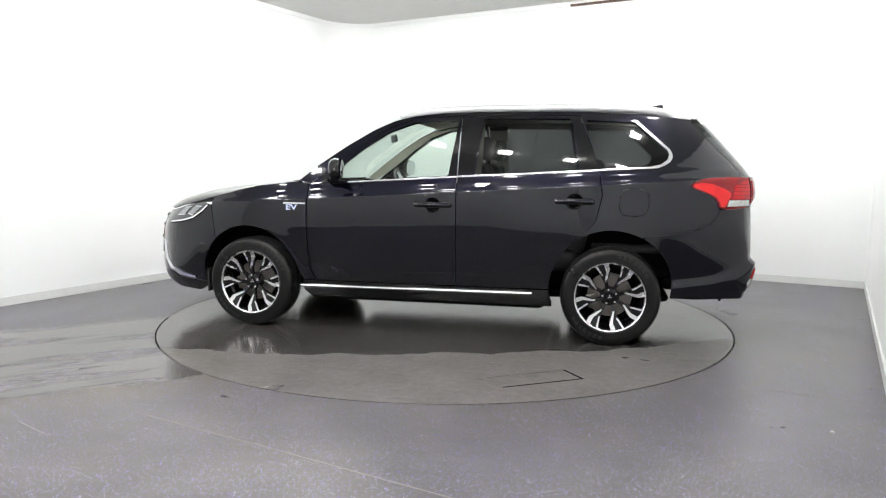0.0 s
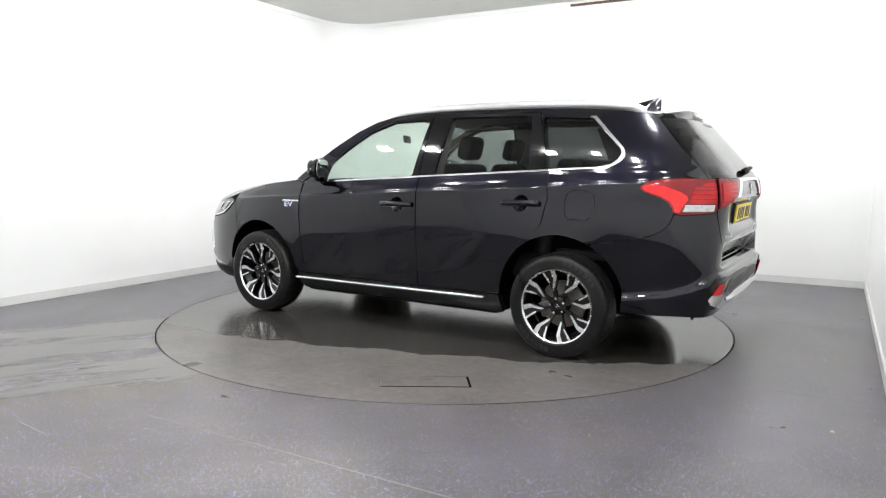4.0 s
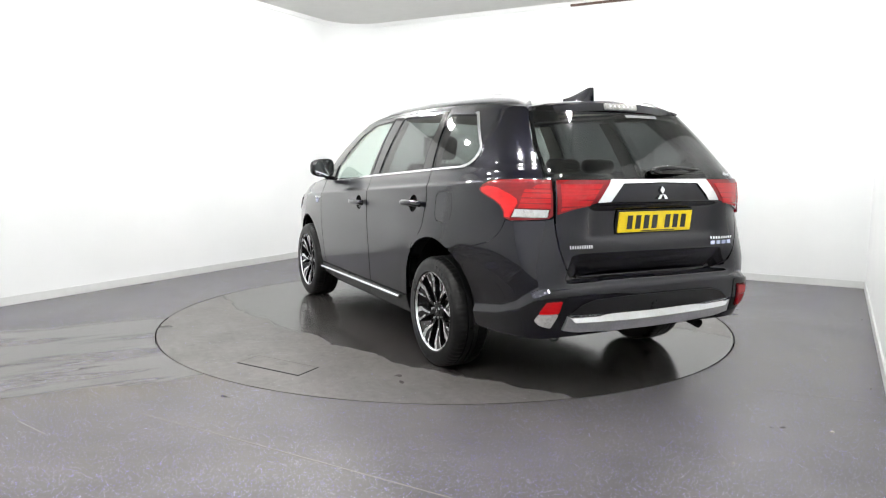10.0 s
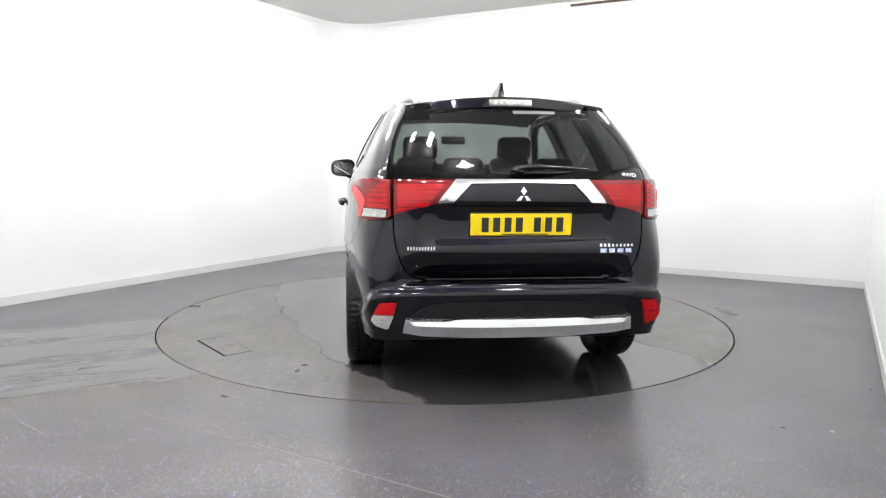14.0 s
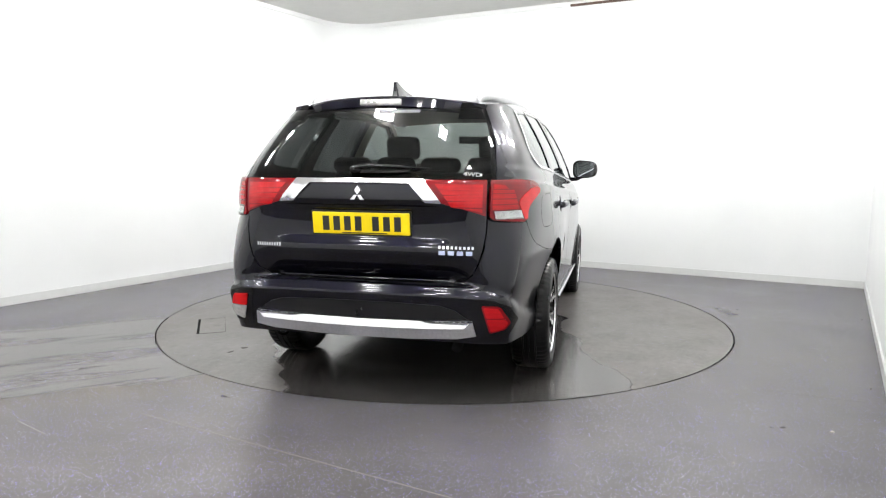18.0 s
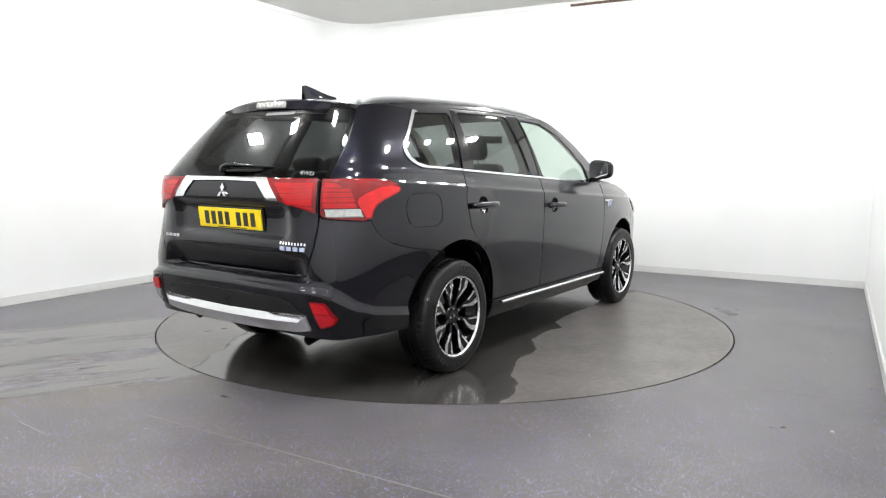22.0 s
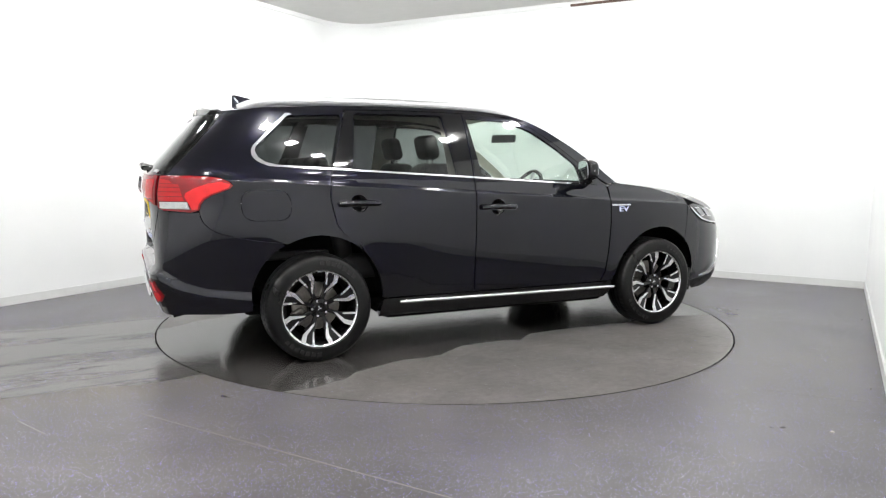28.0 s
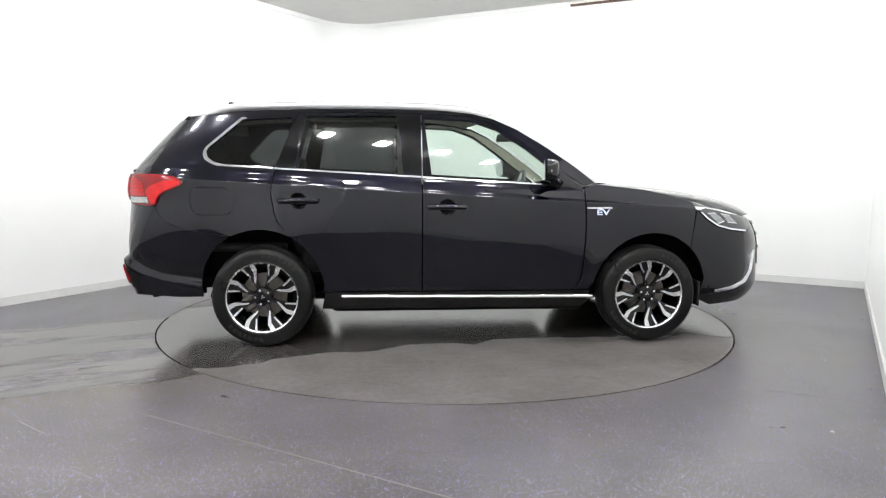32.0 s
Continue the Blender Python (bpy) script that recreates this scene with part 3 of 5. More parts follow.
def rounded(pts, r, n=4):
    """Rounds a polygon's corners."""
    out = []
    m = len(pts)
    for i in range(m):
        p, a, b = Vector(pts[i]), Vector(pts[i - 1]), Vector(pts[(i + 1) % m])
        u, v = (a - p), (b - p)
        k = min(r, u.length * 0.45, v.length * 0.45)
        u, v = p + u.normalized() * k, p + v.normalized() * k
        for j in range(n + 1):
            t = j / n
            q = u * (1 - t) ** 2 + p * 2 * t * (1 - t) + v * t * t
            out.append((q.x, q.y))
    return out


def dense(loop, step):
    out = []
    for i, p in enumerate(loop):
        q = loop[(i + 1) % len(loop)]
        d = math.hypot(q[0] - p[0], q[1] - p[1])
        if d < 1e-5:
            continue
        n = max(1, int(math.ceil(d / step)))
        out += [(p[0] + (q[0] - p[0]) * k / n, p[1] + (q[1] - p[1]) * k / n) for k in range(n)]
    return np.array(out)


def shrunk(loop, gap):
    """A loop moved inwards (outwards where gap is below zero)."""
    a = loop - np.roll(loop, 1, axis=0)
    b = np.roll(loop, -1, axis=0) - loop
    a /= np.linalg.norm(a, axis=1)[:, None] + 1e-12
    b /= np.linalg.norm(b, axis=1)[:, None] + 1e-12
    n = np.stack([-(a + b)[:, 1], (a + b)[:, 0]], -1)
    n /= np.linalg.norm(n, axis=1)[:, None] + 1e-12
    x, y = loop.T
    area = np.sum(x * np.roll(y, -1) - np.roll(x, -1) * y)
    return loop + n * gap * (1 if area > 0 else -1)


def panel(name, outline, material, parent, label="", holes=(), step=0.045, gap=0.002, lip=0.014, off=0.0, surf=body, flip=-1, crease=False):
    """A piece of a surface within an outline in the surface's own measures, with turned-in edges."""
    loops = [shrunk(dense(outline, step), gap)] + [shrunk(dense(h, step), -gap) for h in holes]
    outer = loops[0]
    lo, hi = outer.min(axis=0), outer.max(axis=0)
    gx, gy = np.meshgrid(np.arange(lo[0] + step / 2, hi[0], step), np.arange(lo[1] + step / 2, hi[1], step))
    pts = np.stack([gx.ravel(), gy.ravel()], -1)

    def keep(x, y):
        ok = inside(outer, x, y)
        for h in loops[1:]:
            ok &= ~inside(h, x, y)
        return ok
    if crease:
        # closer rows along the shoulder line
        def line(q):
            return 1.04 - 0.058 * body(q, np.full_like(q, 1.04))[:, 0]
        pts = pts[np.abs(pts[:, 1] - line(pts[:, 0])) > 0.02]
        q = np.arange(lo[0] + 0.01, hi[0], 0.02)
        pts = np.concatenate([pts] + [np.stack([q, line(q) + d], -1) for d in (-0.015, -0.009, -0.005, -0.0017, 0.0017, 0.005, 0.009, 0.015)])
    pts = pts[keep(pts[:, 0], pts[:, 1])]
    rim = np.concatenate(loops)
    if len(pts):
        pts = pts[np.array([np.min(np.sum((rim - q) ** 2, axis=1)) > ((0.2 if crease else 0.4) * step) ** 2 for q in pts], bool)]
    verts, edges = [], []
    for l in loops:
        k = len(verts)
        verts += [tuple(q) for q in l]
        edges += [(k + i, k + (i + 1) % len(l)) for i in range(len(l))]
    verts += [tuple(q) for q in pts]
    vo, fo = cdt(verts, edges, keep)
    P = surf(vo[:, 0], vo[:, 1])
    h = 2e-3
    du = surf(vo[:, 0] + h, vo[:, 1]) - surf(vo[:, 0] - h, vo[:, 1])
    dv = surf(vo[:, 0], vo[:, 1] + h) - surf(vo[:, 0], vo[:, 1] - h)
    N = flip * np.cross(du, dv)
    N /= np.linalg.norm(N, axis=1)[:, None] + 1e-12
    P = P + N * off
    fn = np.cross(P[fo[:, 1]] - P[fo[:, 0]], P[fo[:, 2]] - P[fo[:, 0]])
    bad = np.einsum("ij,ij->i", fn, N[fo[:, 0]]) < 0
    fo[bad] = fo[bad][:, ::-1]
    count = {}
    for f in fo:
        for i in range(3):
            a, b = int(f[i]), int(f[(i + 1) % 3])
            count[(a, b)] = 1
    rims = [(a, b) for a, b in count if (b, a) not in count]
    V, NN, F = list(P), list(N), [tuple(int(i) for i in f) for f in fo]
    if lip:
        for a, b in rims:
            e = P[b] - P[a]
            o = np.cross(e, N[a])
            o /= np.linalg.norm(o) + 1e-12
            k = len(V)
            V += [P[a], P[b], P[b] - N[b] * lip, P[a] - N[a] * lip]
            NN += [o] * 4
            F.append((k, k + 3, k + 2, k + 1))
    return link_mesh(name, V, F, material, parent, label, normals=NN)


def loft(name, edge, centre, material, parent, label="", nu=24, nv=25, lip=0.0, drop=0.0, power=2.0):
    """A crowned sheet between a left edge line and its mirror image, over a middle line."""
    def line(pts):
        pts = np.array(pts, float)
        d = np.concatenate([[0], np.cumsum(np.linalg.norm(np.diff(pts, axis=0), axis=1))])
        u = np.linspace(0, d[-1], nu)
        return np.stack([blur_line(np.interp(u, d, pts[:, i])) for i in range(3)], -1)

    def blur_line(v):
        for _ in range(2):
            w = v.copy()
            w[1:-1] = 0.25 * v[:-2] + 0.5 * v[1:-1] + 0.25 * v[2:]
            v = w
        return v
    E, C = line(edge), line(centre)
    vv = np.sin(np.linspace(-1, 1, nv) * math.pi / 2)
    P = np.zeros((nu, nv, 3))
    for j, v in enumerate(vv):
        w = 1 - abs(v) ** power
        P[:, j, 0] = E[:, 0] + (C[:, 0] - E[:, 0]) * w
        P[:, j, 1] = E[:, 1] * v
        P[:, j, 2] = E[:, 2] + (C[:, 2] - E[:, 2]) * w - drop
    verts = P.reshape(-1, 3)
    faces = [(i * nv + j, i * nv + j + 1, (i + 1) * nv + j + 1, (i + 1) * nv + j) for i in range(nu - 1) for j in range(nv - 1)]
    bm = bmesh.new()
    vs = [bm.verts.new(v) for v in verts]
    for f in faces:
        bm.faces.new([vs[k] for k in f])
    return part(name, bm, material, parent, label, smooth=60)


# ---- the car ----
RAIL = [(-1.86, 1.553), (-1.6, 1.583), (-1.3, 1.603), (-0.9, 1.617), (-0.4, 1.62), (-0.1, 1.612), (0.1, 1.592), (0.25, 1.555), (0.4, 1.487), (0.587, 1.375), (0.8, 1.23), (0.945, 1.116)]
DOOR_TOP = [(-1.095, 1.583), (-0.7, 1.592), (-0.255, 1.59), (0.079, 1.572), (0.273, 1.505), (0.465, 1.377), (0.6, 1.275), (0.75, 1.168), (0.852, 1.09)]
BONNET_EDGE = [(0.95, 1.108), (1.3, 1.07), (1.62, 0.998), (1.8, 0.95), (2.0, 0.902), (2.12, 0.872)]
FRONT_GLASS = [(-0.238, 1.555), (0.079, 1.542), (0.273, 1.472), (0.465, 1.344), (0.6, 1.236), (0.628, 1.112), (-0.19, 1.156)]
REAR_GLASS = [(-1.043, 1.56), (-0.422, 1.567), (-0.385, 1.168), (-1.105, 1.204)]
QUARTER_GLASS = [(-1.13, 1.551), (-1.47, 1.533), (-1.7, 1.315), (-1.665, 1.25), (-1.569, 1.226), (-1.222, 1.21)]
LIP = 0.02


GLASS_EDGE = [(0.757, 1.535), (0.75, 1.45), (0.736, 1.35), (0.712, 1.25), (0.694, 1.18), (0.69, 1.163)]


def body_at(pts):
    return [tuple(body(sx(x, z), z)[0]) for x, z in pts]


def arch(hx, a0, a1, r=0.0, n=20):
    """Points of a wheel arch, a little higher than wide."""
    out = []
    for i in range(n + 1):
        w = radians(a0 + (a1 - a0) * i / n)
        deg = math.degrees(w)
        if r:
            k = r
        elif hx > 0:
            k = float(np.interp(deg, [0, 40, 65, 90, 115, 140, 180], [0.442, 0.446, 0.437, 0.425, 0.412, 0.4, 0.402]))
        else:
            k = float(np.interp(deg, [0, 30, 60, 90, 130, 150, 165, 180], [0.414, 0.432, 0.451, 0.458, 0.452, 0.435, 0.419, 0.395]))
        out.append((hx + k * math.cos(w), HUB_Z + k * math.sin(w)))
    return out


def both(name, outline, *args, holes=(), **kw):
    """A panel on each side of the car."""
    return [panel(name, outline, *args, holes=holes, **kw), panel(name, mirrored(outline), *args, holes=[mirrored(h) for h in holes], **kw)]


def side_pair(name, outline, material, parents, label="", holes=(), **kw):
    return [panel(name, outline, material, parents[0], label, holes=holes, **kw), panel(name, mirrored(outline), material, parents[1], label, holes=[mirrored(h) for h in holes], **kw)]


def bars(name, parent, material, s0, s1, z0, z1, n, label="", gap=0.3, off=0.004):
    """A row of small plain bars standing on the skin."""
    w = (s1 - s0) / n
    for i in range(n):
        a, b = s0 + w * i + w * gap / 2, s0 + w * (i + 1) - w * gap / 2
        q = np.array([(a, z0), (b, z0), (b, z1), (a, z1)])
        P = body(q[:, 0], q[:, 1])
        N = -np.cross(body(q[:, 0] + 1e-3, q[:, 1]) - P, body(q[:, 0], q[:, 1] + 1e-3) - P)
        N /= np.linalg.norm(N, axis=1)[:, None]
        bm = bmesh.new()
        vs = [bm.verts.new(v) for v in list(P + N * off) + list(P - N * 0.002)]
        for f in [(0, 1, 2, 3)] + [(j, 4 + j, 4 + (j + 1) % 4, (j + 1) % 4) for j in range(4)]:
            bm.faces.new([vs[j] for j in f])
        part(name, bm, material, parent, label)


def on_skin(s, z, off=0.0):
    """The pose on the skin with x along s, y up along the skin and z outwards."""
    P = body(s, z)[0]
    u = Vector(body(s + 2e-3, z)[0] - body(s - 2e-3, z)[0]).normalized()
    v = Vector(body(s, z + 2e-3)[0] - body(s, z - 2e-3)[0]).normalized()
    n = (v.cross(u)).normalized()
    v = (Vector((0, 0, 1)) - n * n.z).normalized()
    x = v.cross(n).normalized()
    m = Matrix((x, v, n)).transposed().to_4x4()
    m.translation = Vector(P) + n * off
    return m


def lettering(name, text, size, material, parent, m, label=""):
    cu = bpy.data.curves.new(name, "FONT")
    cu.offset = size * 0.03
    cu.body, cu.size, cu.extrude, cu.align_x, cu.align_y = text, size, 0.0015, "CENTER", "CENTER"
    tmp = bpy.data.objects.new(name, cu)
    me = bpy.data.meshes.new_from_object(tmp)
    bpy.data.objects.remove(tmp)
    me.materials.append(material)
    ob = new(name, me)
    ob.parent = parent
    ob.matrix_basis = m
    if label:
        tagged(ob, label=label)
    return ob


def build_body(car):
    # doors
    f_glass = RX(FRONT_GLASS, 0.02)
    r_glass = RX(REAR_GLASS, 0.025)
    q_glass = RX(QUARTER_GLASS, 0.03)
    f_door = X((-0.255, 0.375), (0.8, 0.375), (0.845, 0.45), (0.862, 0.6), (0.868, 0.82), (0.862, 1.0), *DOOR_TOP[:1:-1], (-0.255, 0.376))
    r_door = X((-0.2595, 0.375), (-0.2595, 1.59), *DOOR_TOP[1::-1], (-1.17, 1.4), (-1.24, 1.198), (-1.262, 1.03), (-1.226, 0.864), (-1.177, 0.8), (-1.08, 0.743), *arch(-1.335, 50, 5), (-0.897, 0.375), (-0.27, 0.375))
    fd = both("front_door", f_door, PAINT, car, holes=[f_glass, oval(-0.09, 0.951)], lip=LIP, step=0.018, crease=True)
    rd = both("rear_door", r_door, PAINT, car, holes=[r_glass, oval(-1.08, 0.992)], lip=LIP, step=0.018, crease=True)
    side_pair("window_pane", f_glass, CLEAR, fd, "clear greenish side glass", gap=-0.004, lip=0.0, off=-0.004)
    side_pair("window_pane", r_glass, PRIVACY, rd, "dark privacy side glass", gap=-0.004, lip=0.0, off=-0.004)
    belt_f = X((-0.256, 1.156), (0.66, 1.105), (0.68, 1.093), (-0.256, 1.144))
    belt_r = X((-1.238, 1.209), (-0.262, 1.157), (-0.262, 1.145), (-1.24, 1.197))
    side_pair("belt_strip", belt_f, CHROME, fd, "bright chrome window strip", gap=0.0, lip=0.008, off=0.006)
    side_pair("belt_strip", belt_r, CHROME, rd, "bright chrome window strip", gap=0.0, lip=0.008, off=0.006)
    sail = X((0.612, 1.225), (0.765, 1.135), (0.765, 1.09), (0.635, 1.11))
    side_pair("mirror_sail", sail, GLOSS_BLACK, fd, gap=0.002, lip=0.006, off=0.003)
    side_pair("pillar_trim", X((-0.25, 1.575), (-0.245, 1.16), (-0.198, 1.158), (-0.236, 1.572)), GLOSS_BLACK, fd, gap=0.002, lip=0.004, off=0.002)
    side_pair("pillar_trim", X((-0.268, 1.575), (-0.268, 1.163), (-0.378, 1.168), (-0.416, 1.572)), GLOSS_BLACK, rd, gap=0.002, lip=0.004, off=0.002)
    side_pair("pillar_trim", X((-1.1, 1.57), (-1.05, 1.57), (-1.112, 1.206), (-1.232, 1.212)), GLOSS_BLACK, rd, gap=0.002, lip=0.004, off=0.002)
    for doors, hx, hz in ((fd, -0.09, 0.951), (rd, -1.08, 0.992)):
        for d, sg in zip(doors, (1, -1)):
            recess(d, hx, hz, sg)
    # quarter panels
    seam = [(-2.026, 0.954), (-2.008, 0.897), (-1.978, 0.863), (-1.937, 0.836), (-1.905, 0.823), (-1.785, 0.793), (-1.687, 0.775), (-1.56, 0.76)]
    lamp_low = [(-1.834, 1.108), (-1.85, 1.088), (-1.9, 1.068), (-1.955, 1.047), (-1.995, 1.021), (-2.014, 0.992), (-2.022, 0.962), (-2.066, 0.949)]
    lamp_top = [(-2.06, 1.158), (-1.97, 1.154), (-1.9, 1.146), (-1.858, 1.13)]
    quarter = X(*arch(-1.335, 116, 52)) + X((-1.084, 0.749), (-1.18, 0.804), (-1.23, 0.866), (-1.266, 1.03), (-1.244, 1.198), (-1.174, 1.4), (-1.1, 1.585), (-1.3, 1.6), (-1.6, 1.58), (-1.8, 1.562))
    quarter += [(q + 0.0035, z) for q, z in GLASS_EDGE] + X((-2.06, 1.162), (-1.97, 1.158), (-1.9, 1.15), (-1.855, 1.134)) + X(*lamp_low[:-1]) + X(*seam)
    lf = RX([(-1.385, 1.085), (-1.575, 1.08), (-1.565, 0.9), (-1.375, 0.9)], 0.07)
    rf = RX([(-1.51, 1.082), (-1.8, 1.077), (-1.79, 0.896), (-1.5, 0.896)], 0.09)
    ql = panel("quarter_panel", quarter, PAINT, car, holes=[q_glass, lf], lip=LIP, gap=0.001, step=0.016, crease=True)
    qr = panel("quarter_panel", mirrored(quarter), PAINT, car, holes=[mirrored(q_glass), mirrored(rf)], lip=LIP, gap=0.001, step=0.016, crease=True)
    panel("fuel_flap", lf, PAINT, ql, "flush painted filler flap", gap=0.0025)
    panel("charge_flap", mirrored(rf), PAINT, qr, "flush painted charging flap", gap=0.0025)
    side_pair("quarter_window", q_glass, PRIVACY, (ql, qr), "dark privacy quarter glass", gap=-0.004, lip=0.0, off=-0.004)
    surround = X((-1.246, 1.211), (-1.569, 1.227), (-1.64, 1.243), (-1.68, 1.272), (-1.694, 1.308), (-1.684, 1.336), (-1.472, 1.53), (-1.44, 1.538), (-1.455, 1.546), (-1.482, 1.546), (-1.7, 1.342), (-1.714, 1.314), (-1.715, 1.285), (-1.701, 1.26), (-1.667, 1.237), (-1.618, 1.217), (-1.248, 1.198))
    side_pair("window_surround", surround, CHROME, (ql, qr), "bright chrome quarter window surround", gap=0.0, lip=0.01, off=0.007)
    # cant rails, pillars
    both("side_frame", X(*RAIL) + X((0.87, 1.098), *DOOR_TOP[-2::-1]), PAINT, car, lip=LIP)
    # fenders and nose
    fender = X((0.868, 1.085), (0.95, 1.106), *BONNET_EDGE[1:3], (1.665, 0.98), (1.685, 0.94), (1.66, 0.78), *arch(1.335, 45.6, 168), (0.905, 0.376), (0.807, 0.376), (0.85, 0.45), (0.867, 0.6), (0.873, 0.82), (0.867, 1.0))
    fen = both("fender", fender, PAINT, car, lip=LIP, step=0.018, crease=True)
    lamp = [(1.708, 0.924), (1.775, 0.862), (1.86, 0.809), (1.97, 0.782), (2.07, 0.772), (2.13, 0.77), (2.18, 0.8), (2.12, 0.855), (2.0, 0.889), (1.85, 0.922), (1.76, 0.938)]
    left = X((2.12, 0.755), (1.97, 0.775), (1.855, 0.802), (1.768, 0.852), (1.705, 0.91), (1.69, 0.925), (1.6625, 0.78), *arch(1.335, 45.3, 12), (1.742, 0.36), (1.74, 0.3), (1.88, 0.232))
    top_l = [(s, z) for s, z in X((2.17, 0.8), (2.12, 0.855))]
    nose = top_l[::-1] + left + [(2 * S_ALL - s, z) for s, z in left[::-1] + top_l]
    bumper = panel("front_bumper", nose, PAINT, car, lip=LIP, step=0.03, gap=0.0005)
    for sg in (1, -1):
        side = (lambda q: q) if sg > 0 else mirrored
        hl = panel("headlamp", side(RX(lamp, 0.012)), HEAD_LENS, car, "clear swept-back headlamp with chrome edges", gap=0.0, off=0.004)
        panel("chrome_edge", side(X((1.713, 0.913), (1.773, 0.861), (1.858, 0.81), (1.97, 0.783), (2.12, 0.763), (2.125, 0.773), (1.975, 0.793), (1.864, 0.82), (1.782, 0.868), (1.73, 0.911))), CHROME, hl, gap=0.0, off=0.008, lip=0.006)
        for quad in ([(1.772, 0.905), (1.84, 0.906), (1.922, 0.842), (1.862, 0.826)], [(1.885, 0.898), (1.96, 0.887), (2.04, 0.822), (1.95, 0.832)]):
            panel("reflector_rim", side(RX(quad, 0.01)), CHROME, hl, gap=0.0, off=0.006, lip=0.003, step=0.03)
            panel("reflector", side(RX([(x * 0.9 + 0.1 * sum(q[0] for q in quad) / 4, z * 0.86 + 0.14 * sum(q[1] for q in quad) / 4) for x, z in quad], 0.008)), BOWL, hl, gap=0.0, off=0.0085, lip=0.003, step=0.03)
        panel("bumper_chrome", side(X((1.86, 0.335), (2.02, 0.345), (2.14, 0.39), (2.2, 0.47), (2.225, 0.62), (2.2, 0.62), (2.16, 0.47), (2.1, 0.405), (2.0, 0.37), (1.86, 0.352))), CHROME, bumper, "curved chrome bumper blade", gap=0.0, off=0.012, lip=0.014)
        panel("bumper_lip", side(X((1.742, 0.315), (1.88, 0.325), (2.05, 0.33), (2.12, 0.36), (2.14, 0.29), (2.0, 0.24), (1.85, 0.235), (1.75, 0.28))), TRIM_BLACK, bumper, gap=0.0, off=0.006, lip=0.01)
    hl_n = [(S_ALL - 0.55, 0.5), (S_ALL + 0.55, 0.5), (S_ALL + 0.5, 0.83), (S_ALL - 0.5, 0.83)]
    panel("grille", rounded(hl_n, 0.04), GLOSS_BLACK, bumper, "dark front grille", gap=0.0, off=0.006)
    for z in (0.62, 0.72, 0.8):
        panel("grille_bar", [(S_ALL - 0.5, z), (S_ALL + 0.5, z), (S_ALL + 0.5, z + 0.025), (S_ALL - 0.5, z + 0.025)], CHROME, bumper, gap=0.0, off=0.016, lip=0.012)
    E = body_at(BONNET_EDGE)
    loft("bonnet", [(x, y - 0.003, z) for x, y, z in E], [(1.1, 0, 1.108), (1.4, 0, 1.082), (1.65, 0, 1.055), (1.89, 0, 1.016), (2.13, 0, 0.95), (2.26, 0, 0.882)], PAINT, car, power=7.0)
    W = body_at([q for q in RAIL if q[0] > 0.15])
    W = [tuple(body(sx(0.2, 1.567), 1.567)[0])] + W
    loft("windscreen", [(x, y - 0.006, z) for x, y, z in W], [(0.34, 0, 1.632), (0.55, 0, 1.515), (0.75, 0, 1.38), (0.95, 0, 1.235), (1.14, 0, 1.106)], CLEAR, car, "clear curved windscreen")
    loft("cowl", [(0.955, 0.73, 1.085), (0.94, 0.735, 1.115)], [(1.16, 0, 1.075), (1.13, 0, 1.106)], TRIM_BLACK, car, nu=4)
    R = body_at([q for q in RAIL if q[0] < 0.15] + [(0.2, 1.567)])
    loft("roof", [(x, y - 0.002, z + 0.002) for x, y, z in R], [(-1.9, 0, 1.598), (-1.75, 0, 1.61), (-1.6, 0, 1.622), (-1.2, 0, 1.656), (-0.8, 0, 1.676), (-0.4, 0, 1.68), (0, 0, 1.668), (0.2, 0, 1.65), (0.34, 0, 1.634)], PAINT, car, nu=40)
    for sg in (1, -1):
        rail_pts = [(-1.74, 0.482, 1.588), (-1.66, 0.492, 1.622), (-1.5, 0.506, 1.643), (-1.2, 0.525, 1.655), (-0.8, 0.54, 1.66), (-0.3, 0.548, 1.655), (0.0, 0.548, 1.64), (0.14, 0.545, 1.615), (0.22, 0.542, 1.585)]
        tube("roof_rail", smooth_line([(x, sg * y, z - 0.012) for x, y, z in rail_pts], 5), 0.018, RAIL_SILVER, car, "silver roof rail", flat=1.5)
    # tailgate
    tg = Y((0.3, 0.646), (0.46, 0.649), (0.53, 0.66), (0.577, 0.695), (0.608, 0.755), (0.628, 0.82), (0.64, 0.9), (0.64, 1.158))
    tg = tg + [(-s, z) for s, z in tg[::-1]]
    gate = panel("tailgate", tg, PAINT, car, lip=LIP, step=0.022)
    rg = GLASS_EDGE[::-1]
    rg = rounded(rg + [(-s, z) for s, z in rg[::-1]], 0.02)
    panel("rear_window", rg, PRIVACY, gate, "dark rear window glass", lip=0.006, off=-0.001)
    for sg in (1, -1):
        side = (lambda q: q) if sg > 0 else mirrored
        panel("glass_border", side(GLASS_EDGE[::-1] + [(q - 0.028, z) for q, z in GLASS_EDGE]), GLOSS_BLACK, gate, gap=0.001, lip=0.0, off=-0.003)
        inner = rounded(Y((0.634, 1.157), (0.338, 1.157), (0.43, 1.05), (0.52, 1.025), (0.6, 0.999), (0.634, 0.985)), 0.006)
        l2 = panel("gate_lamp", side(inner), RED, gate, "red inner tail lamp", gap=0.0, off=0.012, lip=0.016)
